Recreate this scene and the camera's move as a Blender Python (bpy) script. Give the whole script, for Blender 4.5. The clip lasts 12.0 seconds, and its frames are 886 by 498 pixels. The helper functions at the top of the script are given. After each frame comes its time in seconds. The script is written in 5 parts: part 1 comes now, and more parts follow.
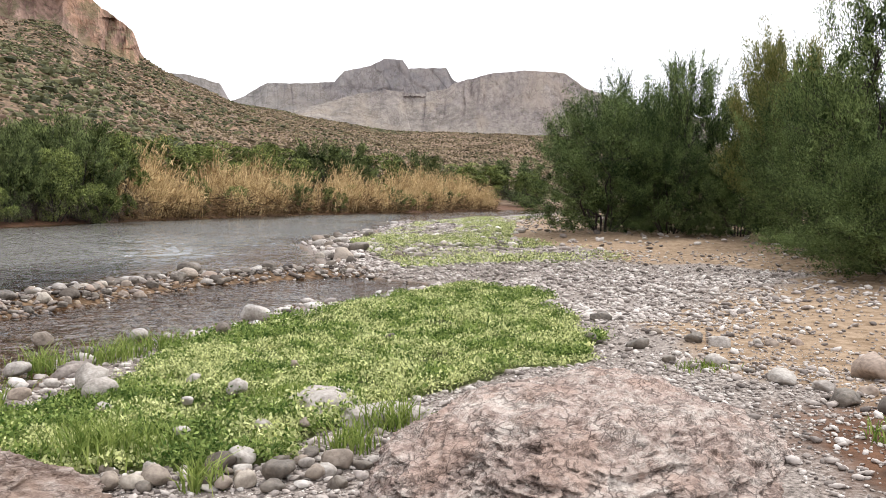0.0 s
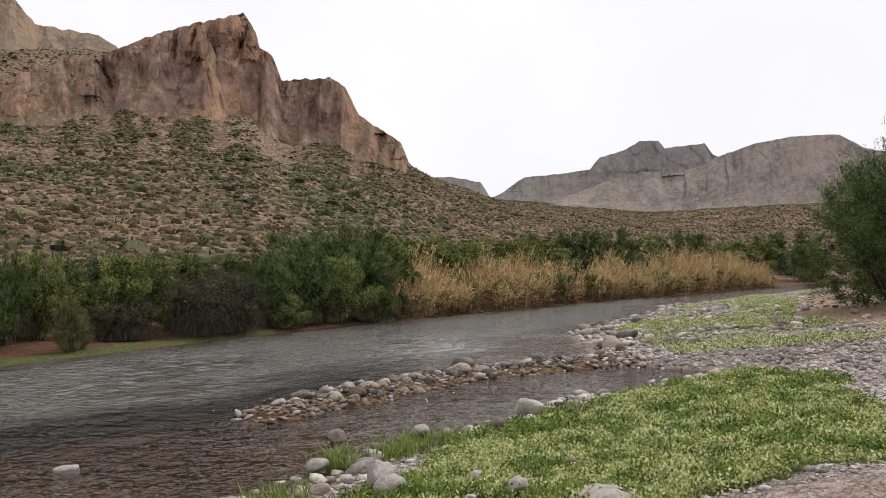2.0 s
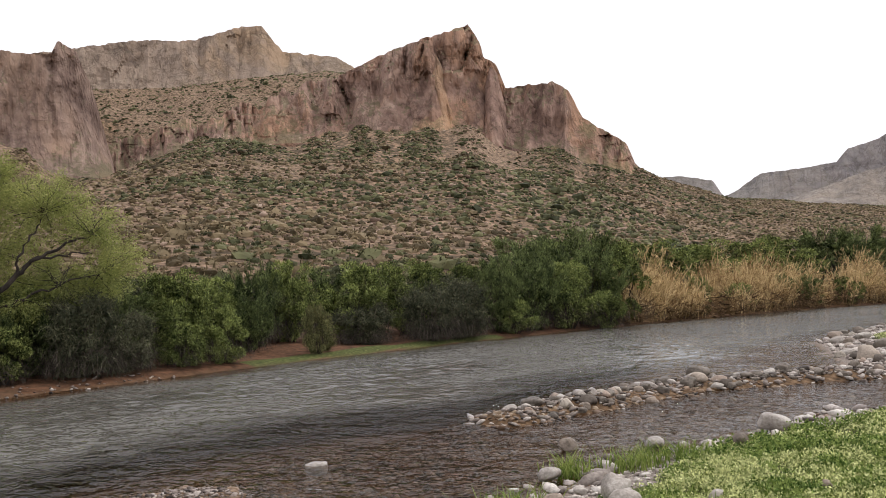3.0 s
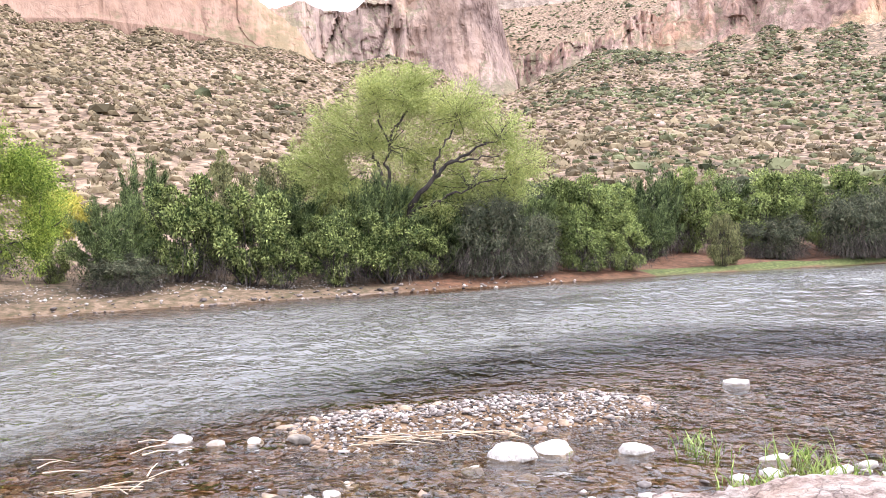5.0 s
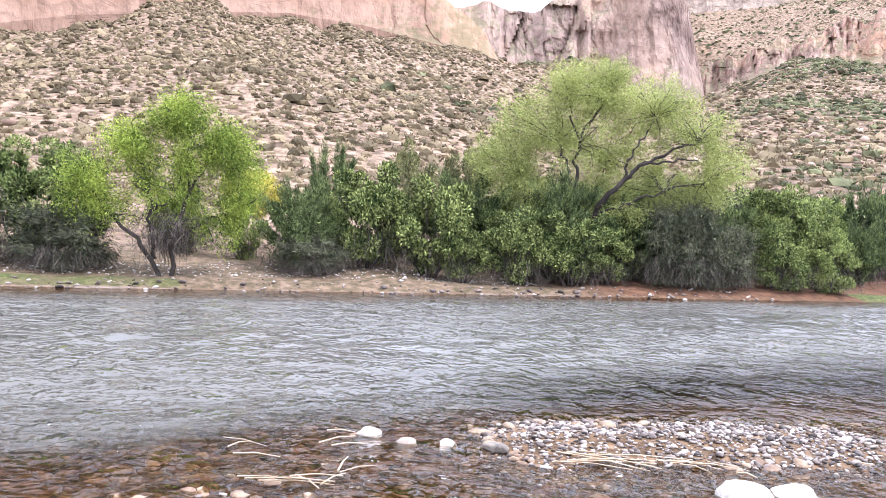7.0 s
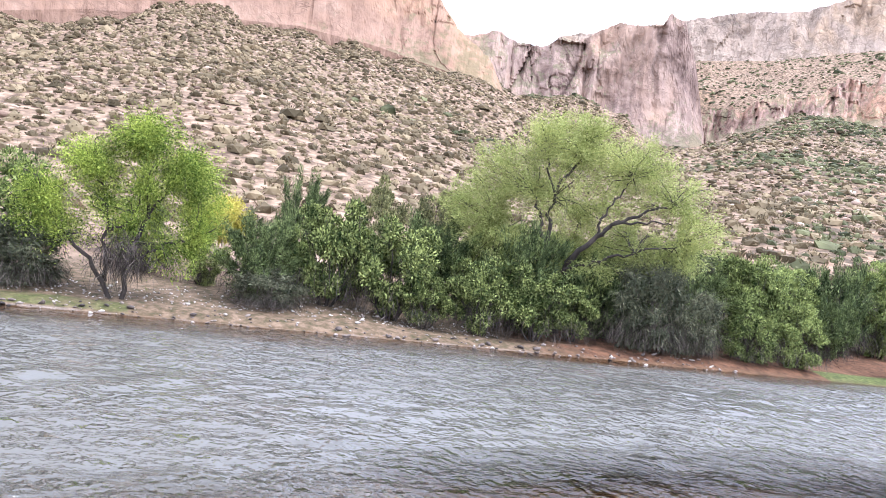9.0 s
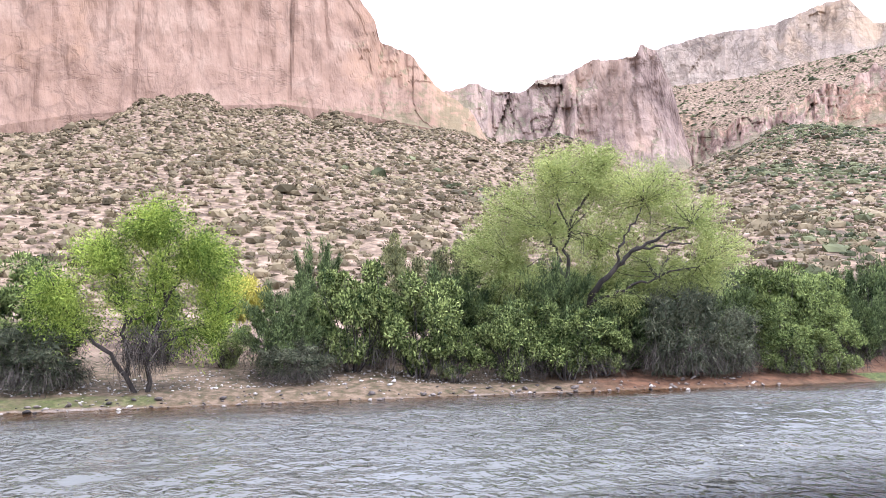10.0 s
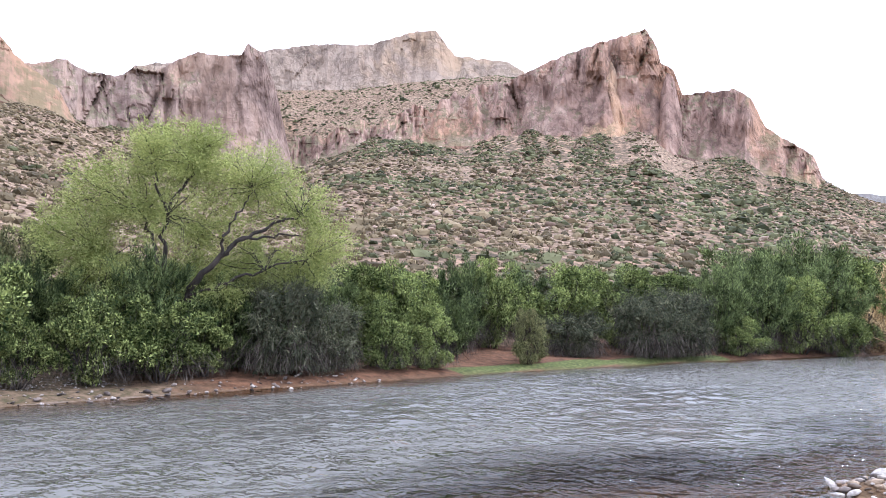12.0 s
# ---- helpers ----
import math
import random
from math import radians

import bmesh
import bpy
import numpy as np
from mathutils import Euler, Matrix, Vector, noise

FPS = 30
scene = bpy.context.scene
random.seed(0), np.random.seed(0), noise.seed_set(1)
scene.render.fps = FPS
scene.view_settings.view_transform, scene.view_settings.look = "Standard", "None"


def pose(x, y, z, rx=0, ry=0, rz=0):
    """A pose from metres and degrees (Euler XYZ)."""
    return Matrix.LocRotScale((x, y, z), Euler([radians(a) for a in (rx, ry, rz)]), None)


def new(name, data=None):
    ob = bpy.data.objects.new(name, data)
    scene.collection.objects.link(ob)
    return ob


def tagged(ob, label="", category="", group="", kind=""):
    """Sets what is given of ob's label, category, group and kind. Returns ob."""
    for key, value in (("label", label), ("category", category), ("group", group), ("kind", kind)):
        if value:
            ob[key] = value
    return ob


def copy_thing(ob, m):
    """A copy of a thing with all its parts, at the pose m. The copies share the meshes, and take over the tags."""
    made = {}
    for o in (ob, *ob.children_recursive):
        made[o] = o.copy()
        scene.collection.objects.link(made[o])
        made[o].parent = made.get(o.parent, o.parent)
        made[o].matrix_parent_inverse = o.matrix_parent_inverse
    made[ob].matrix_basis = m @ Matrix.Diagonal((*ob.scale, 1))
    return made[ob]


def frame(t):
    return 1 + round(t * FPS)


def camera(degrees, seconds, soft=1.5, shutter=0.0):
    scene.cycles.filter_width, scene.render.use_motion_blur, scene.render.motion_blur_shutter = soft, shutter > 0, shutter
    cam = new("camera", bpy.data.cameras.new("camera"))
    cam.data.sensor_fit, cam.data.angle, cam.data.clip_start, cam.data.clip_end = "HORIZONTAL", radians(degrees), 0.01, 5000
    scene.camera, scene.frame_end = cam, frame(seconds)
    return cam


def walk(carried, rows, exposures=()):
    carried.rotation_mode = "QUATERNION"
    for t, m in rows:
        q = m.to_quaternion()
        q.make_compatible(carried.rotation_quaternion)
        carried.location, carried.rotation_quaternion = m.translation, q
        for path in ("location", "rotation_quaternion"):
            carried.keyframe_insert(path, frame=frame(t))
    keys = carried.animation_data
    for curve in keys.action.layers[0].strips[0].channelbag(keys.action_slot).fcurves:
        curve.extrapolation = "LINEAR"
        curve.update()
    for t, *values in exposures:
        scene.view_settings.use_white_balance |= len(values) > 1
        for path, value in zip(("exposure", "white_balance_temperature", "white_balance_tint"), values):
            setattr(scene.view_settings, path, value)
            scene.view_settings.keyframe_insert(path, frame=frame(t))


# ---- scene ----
# ---------------------------------------------------------------- camera
cam = camera(55.1, 12.0, soft=0.8)
PATH = [
    (0.0, 0.00, 0.00, 2.00, 0.00, -3.72, -2.05), (0.5, 0.02, -0.02, 2.01, -0.81, -2.01, -1.15),
    (1.0, 0.02, -0.01, 2.02, 2.93, -0.31, -0.03), (1.5, -0.03, -0.06, 2.05, 9.84, 1.09, 1.01),
    (2.0, -0.04, -0.01, 2.05, 17.55, 2.15, 1.74), (2.5, -0.05, -0.05, 2.09, 25.12, 2.74, 2.01),
    (3.0, -0.08, 0.01, 2.10, 32.73, 2.92, 2.06), (3.5, -0.17, 0.07, 2.11, 40.34, 2.75, 1.76),
    (3.7, -0.22, 0.07, 2.13, 43.33, 2.42, 1.58), (5.3, -1.08, 0.61, 1.84, 60.94, -3.98, 0.59),
    (5.5, -1.12, 0.61, 1.82, 61.09, -5.44, 0.42), (6.0, -1.22, 0.59, 1.81, 60.92, -2.51, 1.47),
    (6.5, -1.45, 0.59, 1.79, 65.42, -1.32, 2.14), (7.0, -1.78, 0.52, 1.79, 70.20, -2.40, -3.00),
    (7.2, -1.88, 0.48, 1.82, 71.80, -3.20, -4.50), (8.8, -2.04, 1.27, 2.37, 72.29, -1.63, -9.45),
    (9.0, -1.91, 1.21, 2.37, 69.78, -0.81, -7.97), (9.5, -2.18, 1.23, 2.33, 71.93, 0.82, -3.94),
    (10.0, -2.37, 0.95, 2.22, 70.02, 2.93, -0.40), (10.5, -2.62, 0.67, 2.16, 60.58, 6.18, 1.80),
    (11.0, -2.56, 0.70, 2.20, 52.64, 2.33, -1.46), (11.5, -3.00, 1.05, 2.16, 47.89, 3.48, -2.14),
    (12.0, -3.80, 1.65, 2.05, 43.25, 3.40, -1.40),
]
EXPOSURE = [(0.0, 0.95, 6500, 11), (0.5, 0.82, 6500, 11), (1.0, 0.63, 6550, 11), (1.5, 0.37, 6600, 12), (2.5, 0.12, 6700, 13), (3.0, 0.4, 6650, 13), (3.7, 1.25, 6350, 15), (5.3, 2.14, 5820, 17),
            (6.5, 2.14, 5650, 17), (9.5, 2.02, 5480, 16), (11.0, 1.72, 5430, 16), (12.0, 1.55, 5450, 16)]
walk(cam, [(t, pose(x, y, z, 90 + tilt, lean, turn)) for t, x, y, z, turn, tilt, lean in PATH], EXPOSURE)

# ---------------------------------------------------------------- light: a bright overcast sky and a veiled sun
world = bpy.data.worlds.new("overcast_sky")
scene.world = world
world.use_nodes = True
wt = world.node_tree
wt.nodes.clear()
w_out = wt.nodes.new("ShaderNodeOutputWorld")
w_bg = wt.nodes.new("ShaderNodeBackground")
w_sky = wt.nodes.new("ShaderNodeTexSky")
w_sky.sky_type, w_sky.sun_disc = "NISHITA", False
w_sky.sun_elevation, w_sky.sun_rotation = radians(52), radians(150)
w_sky.dust_density, w_sky.air_density = 4.0, 1.2
w_cloud = wt.nodes.new("ShaderNodeTexNoise")
w_cloud.inputs["Scale"].default_value = 2.2
w_cloud.inputs["Detail"].default_value = 5.0
w_ramp = wt.nodes.new("ShaderNodeValToRGB")
w_ramp.color_ramp.elements[0].position, w_ramp.color_ramp.elements[0].color = 0.3, (8.7, 8.9, 9.35, 1)
w_ramp.color_ramp.elements[1].position, w_ramp.color_ramp.elements[1].color = 0.7, (9.85, 9.95, 10.2, 1)
w_mix = wt.nodes.new("ShaderNodeMix")
w_mix.data_type = "RGBA"
w_mix.inputs[0].default_value = 0.88
wt.links.new(w_cloud.outputs["Fac"], w_ramp.inputs[0])
wt.links.new(w_sky.outputs[0], w_mix.inputs[6])
wt.links.new(w_ramp.outputs[0], w_mix.inputs[7])
wt.links.new(w_mix.outputs[2], w_bg.inputs[0])
w_bg.inputs[1].default_value = 0.1
wt.links.new(w_bg.outputs[0], w_out.inputs[0])
sun = new("sun", bpy.data.lights.new("sun", "SUN"))
sun.data.energy, sun.data.angle, sun.data.color = 1.5, radians(14), (1.0, 0.96, 0.9)
sun.matrix_world = pose(0, 0, 60, 38, 0, 150)


# ---------------------------------------------------------------- node materials
def material(name, dark, light, scale=1.0, rough=0.85, bump=0.3, bump_scale=8.0, stretch=(1, 1, 1), vary=0.0, third=None, spec=0.3):
    """Two scales of noise between two or three colours, with relief; vary: change from object to object."""
    m = bpy.data.materials.new(name)
    m.use_nodes = True
    t = m.node_tree
    bsdf = t.nodes["Principled BSDF"]
    bsdf.inputs["Roughness"].default_value = rough
    bsdf.inputs["Specular IOR Level"].default_value = spec
    co = t.nodes.new("ShaderNodeNewGeometry")
    mp = t.nodes.new("ShaderNodeMapping")
    mp.inputs["Scale"].default_value = stretch
    t.links.new(co.outputs["Position"], mp.inputs[0])
    big, small, fine = (t.nodes.new("ShaderNodeTexNoise") for _ in range(3))
    for n, sc, det in ((big, scale, 4), (small, scale * 6.3, 6), (fine, bump_scale, 6)):
        n.inputs["Scale"].default_value, n.inputs["Detail"].default_value = sc, det
        t.links.new(mp.outputs[0], n.inputs["Vector"])
    add = t.nodes.new("ShaderNodeMath")
    add.operation = "ADD"
    half = t.nodes.new("ShaderNodeMath")
    half.operation = "MULTIPLY"
    half.inputs[1].default_value = 0.5
    t.links.new(big.outputs["Fac"], add.inputs[0])
    t.links.new(small.outputs["Fac"], add.inputs[1])
    t.links.new(add.outputs[0], half.inputs[0])
    last = half.outputs[0]
    if vary:
        info = t.nodes.new("ShaderNodeObjectInfo")
        v = t.nodes.new("ShaderNodeMath")
        v.operation, v.inputs[1].default_value, v.inputs[2].default_value = "MULTIPLY_ADD", vary, -vary / 2
        t.links.new(info.outputs["Random"], v.inputs[0])
        s = t.nodes.new("ShaderNodeMath")
        s.operation = "ADD"
        t.links.new(last, s.inputs[0])
        t.links.new(v.outputs[0], s.inputs[1])
        last = s.outputs[0]
    ramp = t.nodes.new("ShaderNodeValToRGB")
    ramp.color_ramp.elements[0].position, ramp.color_ramp.elements[0].color = 0.36, (*dark, 1)
    ramp.color_ramp.elements[1].position, ramp.color_ramp.elements[1].color = 0.64, (*light, 1)
    if third:
        e = ramp.color_ramp.elements.new(0.5)
        e.color = (*third, 1)
    t.links.new(last, ramp.inputs[0])
    t.links.new(ramp.outputs[0], bsdf.inputs["Base Color"])
    b = t.nodes.new("ShaderNodeBump")
    b.inputs["Strength"].default_value, b.inputs["Distance"].default_value = bump, 0.6 / bump_scale
    t.links.new(fine.outputs["Fac"], b.inputs["Height"])
    t.links.new(b.outputs[0], bsdf.inputs["Normal"])
    return m


def leaf_material(name, dark, light, glow=0.3, object_share=0.3, clump=6.0, share=0.5):
    """Leaves: colour from leaf to leaf and from plant to plant, some light through the blade."""
    m = bpy.data.materials.new(name)
    m.use_nodes = True
    t = m.node_tree
    t.nodes.clear()
    out, mix = t.nodes.new("ShaderNodeOutputMaterial"), t.nodes.new("ShaderNodeMixShader")
    dif, tra = t.nodes.new("ShaderNodeBsdfPrincipled"), t.nodes.new("ShaderNodeBsdfTranslucent")
    dif.inputs["Roughness"].default_value, dif.inputs["Specular IOR Level"].default_value = 0.7, 0.07
    geo, info = t.nodes.new("ShaderNodeNewGeometry"), t.nodes.new("ShaderNodeObjectInfo")
    both = t.nodes.new("ShaderNodeMix")
    both.inputs[0].default_value = object_share
    t.links.new(geo.outputs["Random Per Island"], both.inputs[2])
    t.links.new(info.outputs["Random"], both.inputs[3])
    # old and new growth from clump to clump; bush materials add painted inner shade
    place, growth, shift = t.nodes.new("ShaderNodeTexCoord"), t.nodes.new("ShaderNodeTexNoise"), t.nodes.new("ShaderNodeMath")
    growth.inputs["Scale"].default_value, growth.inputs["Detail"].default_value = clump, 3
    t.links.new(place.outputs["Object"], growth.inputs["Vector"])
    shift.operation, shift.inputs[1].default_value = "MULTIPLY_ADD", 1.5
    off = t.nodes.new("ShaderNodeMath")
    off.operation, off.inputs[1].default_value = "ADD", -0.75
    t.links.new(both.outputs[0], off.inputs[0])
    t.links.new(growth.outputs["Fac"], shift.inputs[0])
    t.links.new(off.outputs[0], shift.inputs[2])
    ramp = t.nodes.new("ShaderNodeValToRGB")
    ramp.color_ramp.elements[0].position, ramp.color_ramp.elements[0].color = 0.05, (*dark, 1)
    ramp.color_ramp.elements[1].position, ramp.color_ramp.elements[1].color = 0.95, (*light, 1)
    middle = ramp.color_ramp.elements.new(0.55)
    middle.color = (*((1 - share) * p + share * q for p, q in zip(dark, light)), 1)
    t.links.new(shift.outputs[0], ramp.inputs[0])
    t.links.new(ramp.outputs[0], dif.inputs["Base Color"])
    t.links.new(ramp.outputs[0], tra.inputs["Color"])
    mix.inputs[0].default_value = glow
    t.links.new(dif.outputs[0], mix.inputs[1])
    t.links.new(tra.outputs[0], mix.inputs[2])
    t.links.new(mix.outputs[0], out.inputs[0])
    return m


def pebble_material(name, stops, rough=0.8, share=0.0):
    """Loose stones: every stone its own shade, with speckle."""
    m = bpy.data.materials.new(name)
    m.use_nodes = True
    t = m.node_tree
    bsdf = t.nodes["Principled BSDF"]
    bsdf.inputs["Roughness"].default_value, bsdf.inputs["Specular IOR Level"].default_value = rough, 0.25
    geo, info = t.nodes.new("ShaderNodeNewGeometry"), t.nodes.new("ShaderNodeObjectInfo")
    pick = t.nodes.new("ShaderNodeMix")
    pick.inputs[0].default_value = share
    t.links.new(geo.outputs["Random Per Island"], pick.inputs[2])
    t.links.new(info.outputs["Random"], pick.inputs[3])
    ramp = t.nodes.new("ShaderNodeValToRGB")
    ramp.color_ramp.interpolation = "LINEAR"
    while len(ramp.color_ramp.elements) < len(stops):
        ramp.color_ramp.elements.new(0.5)
    for i, c in enumerate(stops):
        ramp.color_ramp.elements[i].position = i / (len(stops) - 1)
        ramp.color_ramp.elements[i].color = (*c, 1)
    t.links.new(pick.outputs[0], ramp.inputs[0])
    n = t.nodes.new("ShaderNodeTexNoise")
    n.inputs["Scale"].default_value, n.inputs["Detail"].default_value = 27, 8
    t.links.new(geo.outputs["Position"], n.inputs["Vector"])
    mul = t.nodes.new("ShaderNodeMix")
    mul.data_type, mul.blend_type = "RGBA", "MULTIPLY"
    mul.inputs[0].default_value = 0.7
    shade = t.nodes.new("ShaderNodeValToRGB")
    shade.color_ramp.elements[0].position, shade.color_ramp.elements[0].color = 0.3, (0.45, 0.43, 0.42, 1)
    shade.color_ramp.elements[1].position, shade.color_ramp.elements[1].color = 0.6, (1, 1, 1, 1)
    t.links.new(n.outputs["Fac"], shade.inputs[0])
    t.links.new(ramp.outputs[0], mul.inputs[6])
    t.links.new(shade.outputs[0], mul.inputs[7])
    t.links.new(mul.outputs[2], bsdf.inputs["Base Color"])
    b = t.nodes.new("ShaderNodeBump")
    b.inputs["Strength"].default_value, b.inputs["Distance"].default_value = 0.35, 0.03
    t.links.new(n.outputs["Fac"], b.inputs["Height"])
    t.links.new(b.outputs[0], bsdf.inputs["Normal"])
    return m


def cliff_material(name, tones, warm, grain=1.0, cracks=1.0, plants=0.8, relief=1.6):
    """Weathered cliff: broad tones, orange faces, upright and level fissures with shade painted in, plants on its
    ledges.
    """
    m = bpy.data.materials.new(name)
    m.use_nodes = True
    t = m.node_tree
    bsdf = t.nodes["Principled BSDF"]
    bsdf.inputs["Roughness"].default_value, bsdf.inputs["Specular IOR Level"].default_value = 0.95, 0.1
    co = t.nodes.new("ShaderNodeTexCoord")

    def field(stretch, scale, detail, distort=0.0):
        mp, n = t.nodes.new("ShaderNodeMapping"), t.nodes.new("ShaderNodeTexNoise")
        mp.inputs["Scale"].default_value = stretch
        n.inputs["Scale"].default_value, n.inputs["Detail"].default_value, n.inputs["Roughness"].default_value = scale * grain, detail, 0.62
        n.inputs["Distortion"].default_value = distort
        t.links.new(co.outputs["Object"], mp.inputs[0])
        t.links.new(mp.outputs[0], n.inputs["Vector"])
        return n.outputs["Fac"]

    def calc(op, p, q, r=0.0):
        n = t.nodes.new("ShaderNodeMath")
        n.operation = op
        for k, v in enumerate((p, q, r)):
            if isinstance(v, float):
                n.inputs[k].default_value = v
            else:
                t.links.new(v, n.inputs[k])
        return n.outputs[0]

    def span(v, lo, hi, out_lo, out_hi):
        n = t.nodes.new("ShaderNodeMapRange")
        for k, x in enumerate((lo, hi, out_lo, out_hi)):
            n.inputs[k + 1].default_value = x
        t.links.new(v, n.inputs[0])
        return n.outputs[0]

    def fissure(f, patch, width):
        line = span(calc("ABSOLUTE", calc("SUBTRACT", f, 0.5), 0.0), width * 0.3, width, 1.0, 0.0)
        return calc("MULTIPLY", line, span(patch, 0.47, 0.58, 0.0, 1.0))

    rough = field((1, 1, 0.7), 0.16, 10)
    broad = calc("MULTIPLY_ADD", field((1, 1, 0.75), 0.035, 8, 0.4), 0.5, calc("MULTIPLY", rough, 0.5))
    ramp = t.nodes.new("ShaderNodeValToRGB")
    while len(ramp.color_ramp.elements) < len(tones):
        ramp.color_ramp.elements.new(0.5)
    for i, col in enumerate(tones):
        ramp.color_ramp.elements[i].position = 0.39 + 0.21 * i / (len(tones) - 1)
        ramp.color_ramp.elements[i].color = (*col, 1)
    t.links.new(broad, ramp.inputs[0])
    last = ramp.outputs[0]
    # crack darkness goes into the colour: soft skylight barely shades the relief
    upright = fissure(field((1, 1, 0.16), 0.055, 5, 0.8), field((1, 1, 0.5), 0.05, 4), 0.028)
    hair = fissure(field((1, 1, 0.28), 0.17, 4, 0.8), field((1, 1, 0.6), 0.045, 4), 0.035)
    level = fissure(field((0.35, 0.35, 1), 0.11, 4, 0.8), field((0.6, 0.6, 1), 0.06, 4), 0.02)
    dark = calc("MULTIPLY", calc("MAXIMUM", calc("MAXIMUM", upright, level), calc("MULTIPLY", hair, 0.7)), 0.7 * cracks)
    # joints between the blocks, their shade painted dark
    bend, place, cell = t.nodes.new("ShaderNodeVectorMath"), t.nodes.new("ShaderNodeMapping"), t.nodes.new("ShaderNodeTexVoronoi")
    wander = t.nodes.new("ShaderNodeTexNoise")
    wander.inputs["Scale"].default_value, wander.inputs["Detail"].default_value = 0.2 * grain, 4
    t.links.new(co.outputs["Object"], wander.inputs["Vector"])
    bend.operation = "MULTIPLY_ADD"
    bend.inputs[1].default_value = (7 / grain, 7 / grain, 7 / grain)
    t.links.new(wander.outputs["Color"], bend.inputs[0])
    t.links.new(co.outputs["Object"], bend.inputs[2])
    place.inputs["Scale"].default_value = (1, 1, 0.45)
    t.links.new(bend.outputs[0], place.inputs[0])
    cell.feature, cell.inputs["Scale"].default_value = "DISTANCE_TO_EDGE", 0.15 * grain
    t.links.new(place.outputs[0], cell.inputs["Vector"])
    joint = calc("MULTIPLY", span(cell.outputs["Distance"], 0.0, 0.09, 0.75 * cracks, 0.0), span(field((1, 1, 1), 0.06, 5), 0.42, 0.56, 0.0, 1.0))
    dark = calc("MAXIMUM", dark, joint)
    geo, split = t.nodes.new("ShaderNodeNewGeometry"), t.nodes.new("ShaderNodeSeparateXYZ")
    t.links.new(geo.outputs["True Normal"], split.inputs[0])
    grown = span(calc("ADD", split.outputs[2], field((1, 1, 1), 0.35, 6)), 1.02, 1.2, 0.0, plants)
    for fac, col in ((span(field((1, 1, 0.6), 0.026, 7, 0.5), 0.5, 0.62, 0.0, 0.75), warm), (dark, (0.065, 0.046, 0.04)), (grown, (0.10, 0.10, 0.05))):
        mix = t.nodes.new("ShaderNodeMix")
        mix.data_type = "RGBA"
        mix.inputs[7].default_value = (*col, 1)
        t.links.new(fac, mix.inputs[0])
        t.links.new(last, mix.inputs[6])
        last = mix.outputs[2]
    t.links.new(last, bsdf.inputs["Base Color"])
    b = t.nodes.new("ShaderNodeBump")
    b.inputs["Strength"].default_value, b.inputs["Distance"].default_value = 1.0, relief
    t.links.new(calc("SUBTRACT", calc("ADD", rough, broad), calc("MULTIPLY", dark, 0.5)), b.inputs["Height"])
    t.links.new(b.outputs[0], bsdf.inputs["Normal"])
    return m


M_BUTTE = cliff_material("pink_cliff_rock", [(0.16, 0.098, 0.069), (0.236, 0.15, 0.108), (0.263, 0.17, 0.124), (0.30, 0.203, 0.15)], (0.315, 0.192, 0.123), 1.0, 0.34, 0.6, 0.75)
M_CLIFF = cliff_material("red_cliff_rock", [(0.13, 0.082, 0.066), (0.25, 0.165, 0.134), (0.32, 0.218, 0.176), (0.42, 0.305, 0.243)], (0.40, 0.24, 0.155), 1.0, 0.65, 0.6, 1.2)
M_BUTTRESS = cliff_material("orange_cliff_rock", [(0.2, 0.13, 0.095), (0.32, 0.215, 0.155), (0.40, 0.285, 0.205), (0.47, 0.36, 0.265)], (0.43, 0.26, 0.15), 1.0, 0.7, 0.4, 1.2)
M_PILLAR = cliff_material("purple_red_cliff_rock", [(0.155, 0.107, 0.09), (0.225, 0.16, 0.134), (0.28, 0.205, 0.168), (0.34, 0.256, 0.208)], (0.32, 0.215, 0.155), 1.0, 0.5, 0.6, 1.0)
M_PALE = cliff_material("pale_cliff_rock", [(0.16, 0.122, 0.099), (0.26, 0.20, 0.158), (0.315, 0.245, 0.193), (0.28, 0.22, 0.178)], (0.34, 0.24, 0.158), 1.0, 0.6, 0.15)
# distance haze mixed into the far rock tones as grey and violet
M_FAR = cliff_material("hazed_grey_rock", [(0.17, 0.15, 0.15), (0.25, 0.218, 0.208), (0.31, 0.272, 0.252), (0.36, 0.318, 0.29)], (0.33, 0.275, 0.235), 0.8, 0.55, 0.2)
M_FAR_DARK = cliff_material("dark_hazed_grey_rock", [(0.155, 0.145, 0.15), (0.20, 0.185, 0.188), (0.235, 0.215, 0.213), (0.27, 0.245, 0.238)], (0.235, 0.205, 0.195), 0.45, 0.6, 0.2)
M_BOULDER = cliff_material("pink_granite", [(0.25, 0.185, 0.16), (0.44, 0.345, 0.30), (0.53, 0.445, 0.395), (0.62, 0.55, 0.495)], (0.46, 0.33, 0.27), 230, 0.9, 0.0, 0.05)
M_ROCK = pebble_material("river_rock", [(0.09, 0.075, 0.063), (0.20, 0.165, 0.135), (0.30, 0.25, 0.205), (0.34, 0.26, 0.209), (0.42, 0.38, 0.321)], 0.75, 1.0)
M_WHITE_ROCK = material("white_river_rock", (0.25, 0.22, 0.195), (0.48, 0.445, 0.405), 5, 0.75, 0.6, 22, vary=0.12)
M_DARK_ROCK = material("dark_river_rock", (0.07, 0.058, 0.048), (0.20, 0.17, 0.14), 4, 0.6, 0.5, 16, vary=0.1)
M_PEBBLE = pebble_material("river_pebbles", [(0.125, 0.105, 0.095), (0.34, 0.295, 0.265), (0.47, 0.415, 0.378), (0.57, 0.515, 0.475), (0.70, 0.66, 0.615)], 0.75)
